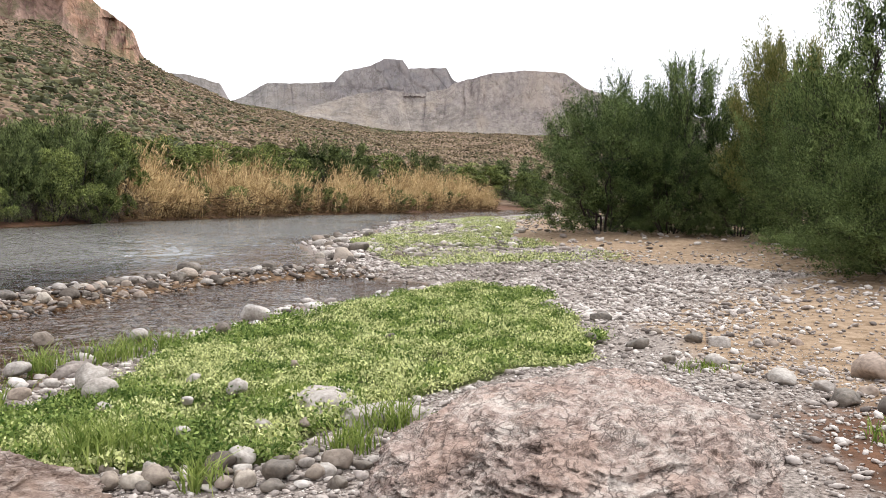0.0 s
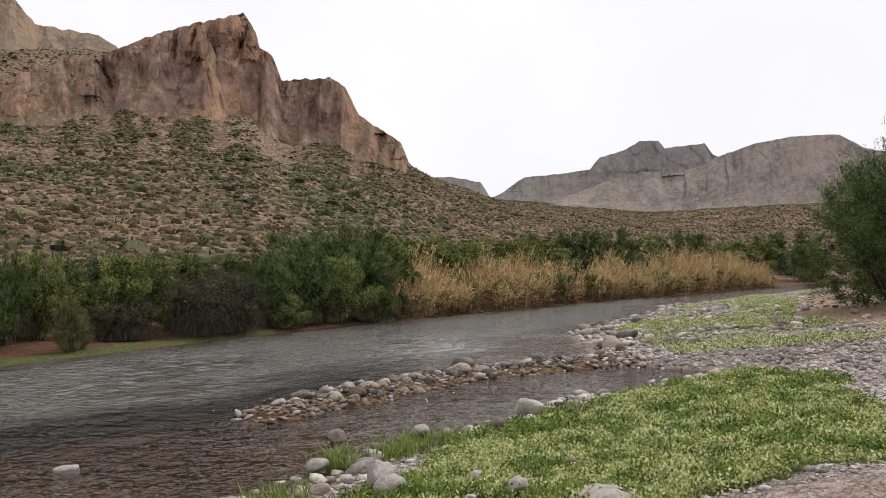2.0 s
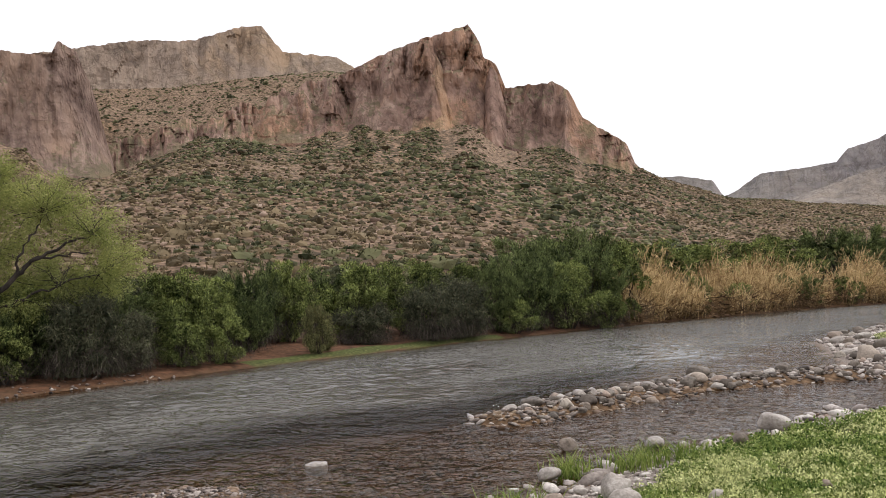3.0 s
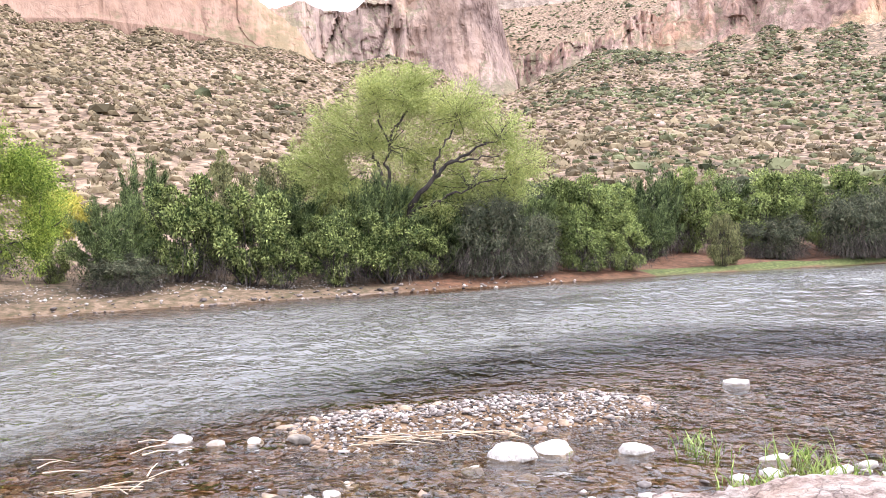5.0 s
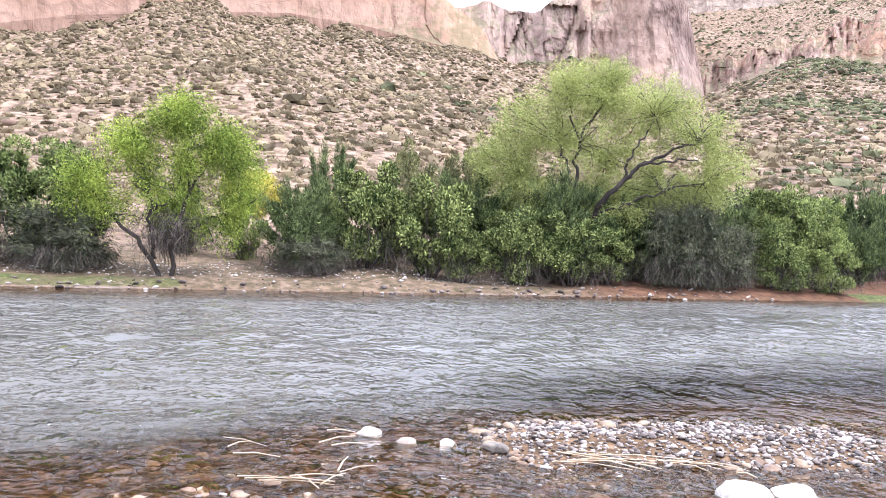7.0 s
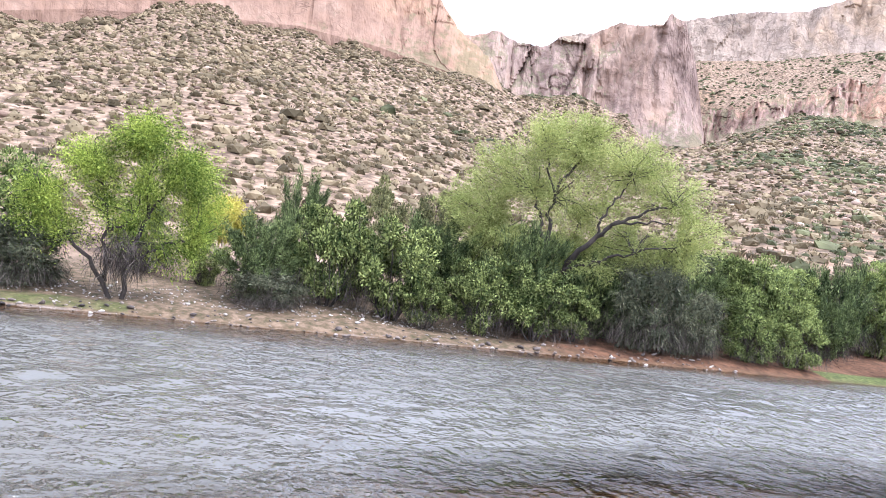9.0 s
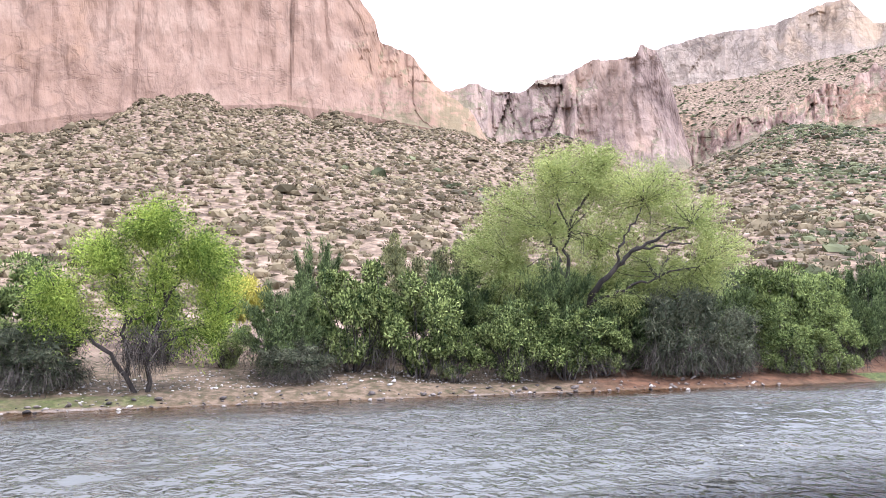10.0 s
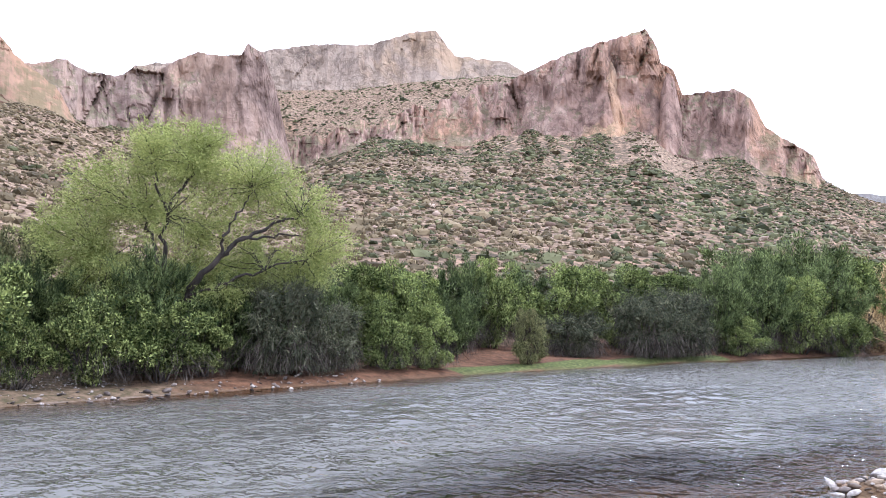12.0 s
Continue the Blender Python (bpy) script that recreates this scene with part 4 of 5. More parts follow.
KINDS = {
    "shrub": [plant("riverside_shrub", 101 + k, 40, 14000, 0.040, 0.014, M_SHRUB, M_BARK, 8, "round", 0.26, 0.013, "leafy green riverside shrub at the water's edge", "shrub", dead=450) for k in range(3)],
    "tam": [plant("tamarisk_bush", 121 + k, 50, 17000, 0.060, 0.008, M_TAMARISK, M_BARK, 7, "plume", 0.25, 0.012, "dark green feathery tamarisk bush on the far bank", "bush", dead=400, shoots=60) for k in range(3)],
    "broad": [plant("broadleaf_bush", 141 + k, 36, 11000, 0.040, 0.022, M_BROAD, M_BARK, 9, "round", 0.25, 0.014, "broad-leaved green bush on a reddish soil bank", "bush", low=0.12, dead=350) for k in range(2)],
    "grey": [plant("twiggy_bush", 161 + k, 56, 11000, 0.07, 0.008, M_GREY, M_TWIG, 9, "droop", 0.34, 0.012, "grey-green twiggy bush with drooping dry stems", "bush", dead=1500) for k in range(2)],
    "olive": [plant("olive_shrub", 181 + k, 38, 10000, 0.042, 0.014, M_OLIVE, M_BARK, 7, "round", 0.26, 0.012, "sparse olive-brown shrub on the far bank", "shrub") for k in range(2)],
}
for kind_list in KINDS.values():
    for ob in kind_list:
        ob["used"] = 0


def set_plant(kind, x, y, width, height, turn=None, index=None, label=""):
    """Place one bush of a kind: the first takes the model itself, later ones are copies."""
    turn = random.uniform(0, 6.28) if turn is None else turn
    ob = KINDS[kind][random.randrange(len(KINDS[kind])) if index is None else index]
    m = stand(x, y, width, height, turn)
    if ob["used"] == 0:
        ob["used"] = 1
        ob.matrix_basis = m
        made = ob
    else:
        made = copy_thing(ob, Matrix.Identity(4))
        made.matrix_basis = m
    if label:
        tagged(made, label)
    return made


BANK_PLANTS = [
    ("shrub", -22.6, -1.5, 2.8, 2.75), ("grey", -21.2, -0.9, 2.2, 1.4), ("shrub", -23.6, -4.2, 3.4, 2.9), ("grey", -21.6, -3.3, 2.6, 1.7), ("shrub", -22.8, -7.2, 3.2, 2.6), ("shrub", -24.6, 1.6, 1.7, 1.9),
    ("shrub", -23.5, 3.05, 1.3, 1.4), ("tam", -21.75, 4.15, 1.9, 2.05), ("grey", -21.1, 4.3, 1.7, 0.95), ("tam", -26.4, 5.8, 1.5, 2.9), ("shrub", -23.2, 6.4, 2.2, 2.0), ("shrub", -23.0, 4.9, 1.9, 1.7),
    ("broad", -21.75, 5.75, 2.2, 2.6), ("broad", -21.4, 7.3, 2.3, 2.5), ("broad", -20.9, 8.0, 1.3, 1.35), ("olive", -25.2, 8.0, 1.9, 3.3), ("olive", -25.1, 9.6, 1.9, 3.2), ("tam", -23.3, 8.9, 2.2, 2.5),
    ("broad", -20.85, 9.4, 1.8, 1.95), ("broad", -20.8, 10.9, 2.1, 1.9), ("broad", -20.95, 12.0, 1.4, 1.5), ("shrub", -22.6, 10.2, 2.6, 2.3), ("tam", -21.9, 10.9, 2.3, 2.75), ("tam", -21.7, 12.9, 1.8, 2.2),
    ("grey", -20.6, 13.9, 2.3, 2.3), ("tam", -22.0, 13.6, 2.0, 2.2), ("grey", -20.5, 15.2, 1.8, 1.75), ("tam", -21.6, 15.8, 2.2, 2.3), ("shrub", -21.8, 17.9, 2.7, 2.75), ("shrub", -20.45, 17.2, 1.9, 1.75), ("shrub", -20.3, 18.6, 2.0, 1.7),
    ("shrub", -22.6, 20.2, 2.4, 2.6), ("tam", -22.8, 22.6, 1.9, 3.0), ("shrub", -23.3, 24.9, 2.3, 3.25), ("tam", -21.9, 21.4, 1.6, 1.9), ("olive", -19.8, 22.5, 1.15, 1.75), ("olive", -20.2, 23.3, 1.0, 0.8),
    ("shrub", -22.1, 27.4, 3.4, 3.2), ("grey", -21.0, 26.6, 2.4, 1.7), ("grey", -19.4, 29.0, 2.5, 2.5), ("grey", -19.2, 31.1, 2.5, 2.5), ("shrub", -21.2, 30.6, 3.2, 3.1),
    ("tam", -19.0, 34.2, 2.6, 3.3), ("tam", -18.8, 36.6, 3.2, 3.5), ("shrub", -18.3, 34.4, 2.0, 1.6), ("shrub", -17.7, 38.9, 3.4, 3.4), ("tam", -17.9, 42.0, 4.0, 4.1), ("shrub", -16.6, 40.8, 2.4, 2.0), ("shrub", -17.4, 44.6, 4.0, 4.2), ("tam", -20.9, 40.4, 4.4, 4.0),
]
MORE_PLANTS = [
    ("tam", -20.2, 45.5, 5.6, 4.5), ("shrub", -20.9, 59.9, 6.4, 4.0), ("shrub", -18.4, 68.0, 7.5, 4.0), ("shrub", -15.3, 78.0, 7.2, 4.3), ("tam", -12.8, 85.8, 7.1, 4.9),
    ("shrub", -8.2, 100.6, 8.0, 5.0), ("tam", -3.7, 112.6, 8.0, 5.3), ("shrub", 2.1, 128.2, 9.0, 4.9), ("shrub", 6.3, 139.4, 10.3, 5.6),
    ("tam", 12.9, 153.5, 11.0, 6.4), ("shrub", 14.0, 138.8, 6.0, 5.6), ("tam", -12.9, 71.0, 3.0, 2.6), ("shrub", -6.6, 86.2, 3.4, 2.8), ("shrub", -21.8, 55.5, 6.0, 3.8), ("shrub", -17.0, 73.5, 6.0, 4.1), ("tam", -10.8, 93.0, 7.0, 4.9), ("shrub", -23.5, 52.0, 6.0, 3.8), ("tam", -24.0, 48.0, 6.0, 3.6),
]
for kind, x, y, w, h in BANK_PLANTS:
    set_plant(kind, x, y, w * 0.92, h * (0.94 if kind == "tam" else 1.0))
brng = random.Random(44)
for k in range(15):
    by = 13.0 + 2.25 * k
    set_plant(("shrub", "tam", "grey")[k % 3], float(far_shore(by)) - brng.uniform(5.5, 8.5), by + brng.uniform(-0.6, 0.6), brng.uniform(2.6, 3.6), brng.uniform(2.2, 2.9), label="green bush in the thicket behind the river bank")
for kind, x, y, w, h in MORE_PLANTS:
    set_plant(kind, x, y, w, h * 1.07)


def grown_tree(name, label, seed, stems, lobes, leaf_mat, leaf_len, leaf_wid, leaves, clear=None, hanging=None):
    """A tree in metres: stems are (path, start radius, end radius), lobes the masses of its crown as (centre, radii, share)."""
    rng = np.random.default_rng(seed)
    base = new(name)
    tagged(base, label, "tree")
    paths, nodes = [], []
    for pts, r0, r1 in stems:
        pts = np.array(pts, float)
        t = np.linspace(0, len(pts) - 1, len(pts) * 4)
        fine = np.stack([np.interp(t, np.arange(len(pts)), pts[:, k]) for k in range(3)], -1)
        fine[1:-1] += rng.normal(size=fine[1:-1].shape) * 0.035
        paths.append((fine, r0 * 0.72, r1 * 0.72))
        nodes.extend(fine[len(fine) // 3:])
    nodes = np.array(nodes)
    share = np.array([q[2] for q in lobes], float)
    per = (leaves * share / share.sum()).astype(int)
    where, grow = [], []
    for (c, r, _), count in zip(lobes, per):
        c, r = np.array(c, float), np.array(r, float)
        sprays = max(14, count // 75)
        d = rng_vectors(rng, sprays)
        tip = c + d * r * (rng.uniform(0.25, 1.12, sprays) ** 0.6)[:, None]
        root = nodes[np.argmin(np.linalg.norm(nodes[None] - (c + (tip - c) * 0.2)[:, None], axis=2) + rng.uniform(0, 0.5, (sprays, 1)), axis=1)]
        for k in range(sprays):
            if k % 9 == 0:
                paths.append((limb(rng, root[k], tip[k], 7, 0.3, 0.08), 0.016, 0.003))
        out = tip - root
        out /= np.linalg.norm(out, axis=1)[:, None] + 1e-9
        pick = rng.integers(0, sprays, count)
        back = np.abs(rng.normal(size=count)) * 0.4
        where.append(tip[pick] - out[pick] * back[:, None] + rng.normal(size=(count, 3)) * (0.075 + 0.12 * back)[:, None] * np.array([1, 1, 0.85]))
        grow.append(out[pick] * 0.7 + rng.normal(size=(count, 3)) * 0.6 + np.array([0, 0, -0.12]))
    where, grow = np.concatenate(where), np.concatenate(grow)
    if clear:
        # the crown is thin in front of the strong limbs
        u0, u1, z0, z1, thin = clear
        gap = (where[:, 0] > u0) & (where[:, 0] < u1) & (where[:, 2] > z0) & (where[:, 2] < z1) & (where[:, 1] < 0.2) & (rng.uniform(0, 1, len(where)) < thin)
        where, grow = where[~gap], grow[~gap]
    v, f = tube(paths, 6)
    mesh_object("trunk", v, f, M_BARK, base)
    grow /= np.linalg.norm(grow, axis=1)[:, None]
    n = len(where)
    v, f = leaf_quads(where, grow, rng_vectors(rng, n), leaf_len * rng.uniform(0.6, 1.3, n), leaf_wid * rng.uniform(0.7, 1.2, n))
    mesh_object("crown", v, f, leaf_mat, base, smooth=False)
    if hanging:
        c, r, n = hanging
        foot = np.array(c) + rng.normal(size=(n, 3)) * np.array(r) * 0.6
        fall = rng.normal(size=(n, 3)) * 0.5 + np.array([0, 0, -0.8])
        fall /= np.linalg.norm(fall, axis=1)[:, None]
        v, f = leaf_quads(foot, fall, rng_vectors(rng, n), rng.uniform(0.15, 0.5, n), np.full(n, 0.012))
        v[:, 2] = np.maximum(v[:, 2], 0.02)
        mesh_object("dead_skirt", v, f, M_DEAD, base, smooth=False)
    return base


# the tall willow, the bright tree beside the gravel beach, the yellow-flowered bush
willow = grown_tree("willow_tree", "tall spreading willow with fresh yellow-green leaves", 201, [
    ([(0.05, 0, -0.2), (-0.1, 0, 1.0), (-0.48, 0.05, 2.15), (-0.7, 0.1, 2.9), (-1.0, 0.3, 3.6)], 0.15, 0.04),
    ([(-0.48, 0.05, 2.15), (-0.5, -0.1, 3.0), (-0.38, -0.1, 3.85), (0.05, 0, 4.6), (0.2, 0, 5.1)], 0.09, 0.025),
    ([(-0.42, -0.1, 3.6), (-0.7, -0.2, 4.2), (-0.75, -0.2, 4.8)], 0.05, 0.02),
    ([(0.12, 0, -0.2), (0.05, -0.1, 1.0), (0.12, -0.2, 1.9), (0.78, -0.35, 2.65), (1.15, -0.4, 3.05), (1.95, -0.4, 3.45), (2.6, -0.4, 3.7)], 0.16, 0.03),
    ([(0.78, -0.35, 2.65), (0.85, -0.4, 3.15), (1.2, -0.3, 3.8), (1.5, -0.2, 4.3)], 0.06, 0.02),
    ([(1.15, -0.4, 3.05), (1.9, -0.5, 3.15), (2.6, -0.5, 3.2)], 0.055, 0.02),
    ([(0.12, -0.2, 1.7), (0.95, -0.3, 2.05), (1.95, -0.4, 2.45), (2.9, -0.4, 2.7)], 0.07, 0.02),
    ([(-0.3, 0, 1.6), (-1.1, 0.1, 2.1), (-1.9, 0.1, 2.6)], 0.07, 0.02),
    ([(0.0, 0.1, 1.0), (0.2, 0.9, 2.2), (0.3, 1.4, 3.3)], 0.09, 0.03),
], [
    ((-0.2, 0.1, 5.0), (1.3, 1.3, 0.95), 1.1), ((-1.55, 0.3, 4.2), (1.3, 1.3, 1.0), 1.05), ((-2.5, 0.1, 3.1), (1.1, 1.1, 0.95), 0.9), ((1.35, 0.1, 4.6), (1.3, 1.3, 0.95), 1.0),
    ((2.5, 0, 3.95), (1.15, 1.1, 0.85), 0.8), ((3.4, -0.1, 3.2), (0.9, 0.8, 0.65), 0.4), ((0.1, 1.1, 3.6), (2.0, 0.8, 1.3), 1.0), ((-1.9, 0.0, 2.2), (1.3, 1.0, 0.9), 0.75), ((2.0, 0.6, 2.5), (1.5, 0.8, 0.8), 0.95), ((0.0, 0.7, 2.2), (1.6, 0.7, 0.7), 0.7),
    ((-0.3, -0.9, 3.5), (1.1, 0.4, 0.9), 0.3), ((-0.7, -0.4, 1.6), (0.9, 0.5, 0.4), 0.15), ((0.9, -0.2, 1.6), (0.8, 0.5, 0.4), 0.18), ((2.8, 0.3, 2.3), (0.9, 0.7, 0.6), 0.35), ((0.5, 0, 5.6), (0.6, 0.6, 0.4), 0.2), ((-0.9, 0, 5.3), (0.6, 0.6, 0.5), 0.25),
], M_WILLOW, 0.085, 0.02, 138000, (-1.0, 2.8, 2.0, 4.4, 0.62))
willow.matrix_basis = stand(-21.8, 11.95, 1.0, 1.0, radians(61))
bright = grown_tree("young_willow", "bright green young willow with several leaning stems", 211, [
    ([(-0.05, 0, -0.15), (-0.42, -0.05, 0.43), (-1.02, -0.1, 1.02), (-1.5, -0.1, 1.6), (-1.85, 0, 2.05)], 0.085, 0.02),
    ([(-0.3, 0, 0.35), (-0.35, 0.05, 1.0), (-0.42, 0.1, 1.7), (-0.62, 0.1, 2.15), (-0.9, 0.1, 2.7)], 0.07, 0.02),
    ([(0.03, 0, -0.15), (0.1, 0, 0.9), (0.35, 0.05, 1.8), (0.2, 0.1, 2.7), (0.12, 0.1, 3.3)], 0.085, 0.02),
    ([(0.33, 0.05, 1.7), (0.75, 0, 2.3), (1.05, 0, 2.8)], 0.045, 0.015),
    ([(0.1, 0, 0.8), (0.8, -0.1, 1.15), (1.4, -0.1, 1.4)], 0.05, 0.015),
    ([(-0.38, 0, 1.3), (0.0, -0.1, 1.55), (0.25, -0.2, 2.2)], 0.04, 0.015),
], [
    ((0.2, 0, 3.15), (0.75, 0.8, 0.6), 1.0), ((1.1, 0, 2.6), (0.7, 0.8, 0.65), 0.9), ((-0.8, 0, 2.55), (0.75, 0.8, 0.55), 0.85), ((-1.65, 0, 1.9), (0.75, 0.8, 0.55), 0.75), ((-0.05, 0.5, 2.1), (1.1, 0.6, 0.8), 0.8),
    ((1.35, 0, 1.8), (0.65, 0.7, 0.65), 0.7), ((1.0, 0.1, 1.0), (0.65, 0.6, 0.5), 0.45), ((-1.2, 0.2, 1.35), (0.7, 0.6, 0.5), 0.5), ((0.5, -0.3, 2.4), (0.5, 0.4, 0.5), 0.4), ((-0.3, -0.4, 1.8), (0.6, 0.4, 0.5), 0.35), ((0.1, 0.5, 1.2), (0.9, 0.5, 0.5), 0.4), ((1.55, 0.1, 2.2), (0.5, 0.6, 0.5), 0.4), ((-0.3, 0.2, 3.0), (0.6, 0.6, 0.4), 0.4), ((-1.9, 0.1, 1.4), (0.5, 0.5, 0.4), 0.3),
], M_BRIGHT, 0.07, 0.018, 86000, (-1.3, 1.0, 0.5, 2.1, 0.45), ((0.0, -0.25, 0.95), (0.5, 0.35, 0.35), 1400))
bright.matrix_basis = stand(-20.6, 1.2, 1.0, 1.07, radians(88))
yellow = plant("flowering_bush", 221, 26, 7000, 0.04, 0.02, M_YELLOW, M_TWIG, 5, "round", 0.4, 0.012, "low desert bush covered in yellow blossom", "bush", low=0.55)
yellow.matrix_basis = stand(-25.0, 3.45, 1.4, 2.1, 0)

# tamarisk thicket on the near bank
THICKET = [(6.0, 31.5, 5.6, 4.8, 0), (9.4, 31.8, 5.0, 6.1, 1), (9.8, 17.6, 5.0, 6.6, 1), (11.2, 27.5, 4.4, 6.2, 2), (8.2, 36.5, 5.4, 6.2, 0), (13.2, 21.5, 5.5, 7.0, 0), (13.6, 33.0, 6.0, 6.0, 1), (8.9, 16.2, 3.4, 2.6, 0), (8.5, 30.6, 2.6, 6.5, 3), (7.9, 29.6, 3.6, 3.2, 0), (10.6, 24.5, 4.2, 4.6, 1), (9.9, 28.2, 3.2, 2.8, 0), (8.9, 14.9, 3.4, 2.8, 1), (10.0, 20.8, 3.8, 3.6, 1), (7.2, 34.5, 3.6, 3.4, 0)]
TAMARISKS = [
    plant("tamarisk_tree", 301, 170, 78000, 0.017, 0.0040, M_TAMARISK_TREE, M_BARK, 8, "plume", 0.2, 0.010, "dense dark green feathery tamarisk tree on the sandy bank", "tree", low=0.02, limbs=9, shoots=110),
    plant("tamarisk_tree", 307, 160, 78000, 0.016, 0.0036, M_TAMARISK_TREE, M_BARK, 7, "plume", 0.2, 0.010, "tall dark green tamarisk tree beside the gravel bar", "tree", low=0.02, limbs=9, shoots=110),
    plant("tamarisk_tree", 311, 100, 44000, 0.024, 0.005, M_YELLOWING, M_BARK, 6, "plume", 0.2, 0.010, "yellowing tamarisk tree with thin foliage", "tree", low=0.1, limbs=9, shoots=110),
    plant("tamarisk_tree", 317, 34, 3800, 0.03, 0.006, M_TAMARISK_TREE, M_BARK, 5, "plume", 0.16, 0.010, "slender open tamarisk sapling above the thicket", "tree", low=0.2, limbs=9, shoots=110),
]
seen_models = set()
for k, (x, y, w, h, which) in enumerate(THICKET):
    ob = TAMARISKS[which]
    if which in seen_models:
        ob = copy_thing(ob, Matrix.Identity(4))
    seen_models.add(which)
    ob.matrix_basis = stand(x, y, w, h, k * 1.7)


# ---------------------------------------------------------------- dry reeds along the far bank
def reed_bed(y0, y1, count, height, seed):
    rng = np.random.default_rng(seed)
    y = rng.uniform(y0, y1, count)
    e = rng.uniform(0.1, 4.5, count)
    x = far_shore(y) - e
    z = ground_height(x, y)
    clump = fbm(x / 1.6, y / 2.2, 3, seed)
    kept = clump > -0.16 + rng.uniform(-0.1, 0.1, count)
    x, y, z, e, clump = x[kept], y[kept], z[kept], e[kept], clump[kept]
    count = len(x)
    h = height * rng.uniform(0.5, 1.15, count) * (0.85 + 0.75 * clump) * np.clip(0.6 + e / 7, 0, 1.05)
    lean = rng.normal(size=(count, 2)) * 0.2 + np.stack([0.3 * (1 - e / 5), 0.5 * fbm(y / 2.5, x / 2.5, 2, seed + 9)], -1)
    foot = np.stack([x, y, z], -1)
    top = foot + np.stack([lean[:, 0] * h, lean[:, 1] * h, h], -1)
    mid = (foot + top) / 2 - np.stack([lean[:, 0] * h, lean[:, 1] * h, -h * 0.1], -1) * 0.2
    s = rng.uniform(0, 3.14, count)
    side = np.stack([np.cos(s), np.sin(s), s * 0], -1) * 0.018
    cane = np.stack([foot - side, foot + side, mid + side, mid - side, mid - side, mid + side, top + side * 0.4, top - side * 0.4], 1).reshape(-1, 4, 3)
    leaves = 7
    t = rng.uniform(0.25, 1.0, (count, leaves, 1))
    at = (foot[:, None] * (1 - t) + top[:, None] * t).reshape(-1, 3)
    along = rng.normal(size=at.shape) * 0.7 + np.array([0.15, 0, 0.75])
    along /= np.linalg.norm(along, axis=1)[:, None]
    lv, _ = leaf_quads(at, along, rng_vectors(rng, len(at)), rng.uniform(0.25, 0.6, len(at)), rng.uniform(0.03, 0.07, len(at)))
    v = np.concatenate([cane.reshape(-1, 3), lv])
    ob = mesh_object("reeds", v, np.arange(len(v)).reshape(-1, 4), M_REED, smooth=False)
    tagged(ob, "bed of tall dry golden reeds along the far bank", "reeds", kind="stuff")
    n = count * 2
    ty = rng.uniform(y0 - 0.5, y1 + 0.5, n)
    te = rng.uniform(-0.1, 2.2, n)
    tx = far_shore(ty) - te
    base = np.stack([tx, ty, ground_height(tx, ty) + rng.uniform(0, 1, n) ** 1.6 * height * 0.4], -1)
    along = rng.normal(size=base.shape) * np.array([0.5, 0.8, 0.5]) + np.array([0.5, 0, -0.1])
    along /= np.linalg.norm(along, axis=1)[:, None]
    tv, tf = leaf_quads(base, along, rng_vectors(rng, n), rng.uniform(0.4, 1.1, n), rng.uniform(0.03, 0.08, n))
    mat = mesh_object("reed_thatch", tv, tf, M_THATCH, smooth=False)
    return tagged(mat, "brown tangle of dead reed stems over the water", "reeds", kind="stuff")


grng = random.Random(31)
for gy_ in (47.5, 52.5, 58.0, 62.5, 66.5, 71.0, 75.5, 81.0, 85.5, 92.0, 99.0, 106.0):
    set_plant(grng.choice(("shrub", "tam", "olive")), float(far_shore(gy_)) - grng.uniform(0.8, 2.0), gy_ + grng.uniform(-1, 1), grng.uniform(1.6, 2.8), grng.uniform(1.5, 2.4), label="green bush growing up through the dry reeds")
reed_bed(43.5, 70, 4200, 3.1, 1)
reed_bed(72, 84, 1700, 3.3, 2)
reed_bed(88, 116, 2600, 3.8, 3)


# ---------------------------------------------------------------- boulders and rocks
def worn(p, seed, cuts):
    """A point of a round stone of unit size, pressed in by a few broken faces."""
    rng = random.Random(seed)
    for _ in range(cuts):
        n = Vector((rng.gauss(0, 1), rng.gauss(0, 1), rng.gauss(0, 0.8))).normalized()
        over = p.dot(n) - rng.uniform(0.27, 0.42)
        if over > 0:
            p = p - n * over * 0.9
    return p


def lump(name, seed, mat, detail=3, radii=(1, 1, 0.6), rough=0.16, grain=0.05, crag=0.0, cuts=0):
    """A rounded stone with uneven faces, unit size, standing on its underside."""
    bm = bmesh.new()
    bmesh.ops.create_icosphere(bm, subdivisions=detail, radius=0.5)
    for v in bm.verts:
        p = worn(v.co.copy(), seed, cuts)
        q = p * 2.2 + Vector((seed * 3.1, seed * 1.7, seed * 0.9))
        k = 1 + rough * 2 * noise.noise(q) + rough * noise.noise(q * 2.3) + grain * noise.noise(q * 6) + grain * 0.7 * noise.noise(q * 13)
        if crag:
            w = q + Vector((noise.noise(q * 1.3), noise.noise(q * 1.3 + Vector((9, 0, 0))), 0)) * 0.8
            k += crag * (0.3 - 0.5 * abs(noise.noise(w * 2.1)) - 0.5 * abs(noise.noise(w * 5.7)) - 0.35 * abs(noise.noise(w * 12.5)) - 0.25 * abs(noise.noise(w * 27)) - 0.22 * abs(noise.noise(w * 58)))
        p = p * k
        v.co = Vector((p.x * radii[0], p.y * radii[1], max(p.z * radii[2], -0.5 * radii[2] * 0.7)))
    me = bpy.data.meshes.new(name)
    bm.to_mesh(me)
    bm.free()
    me.polygons.foreach_set("use_smooth", np.full(len(me.polygons), True))
    me.materials.append(mat)
    return new(name, me)


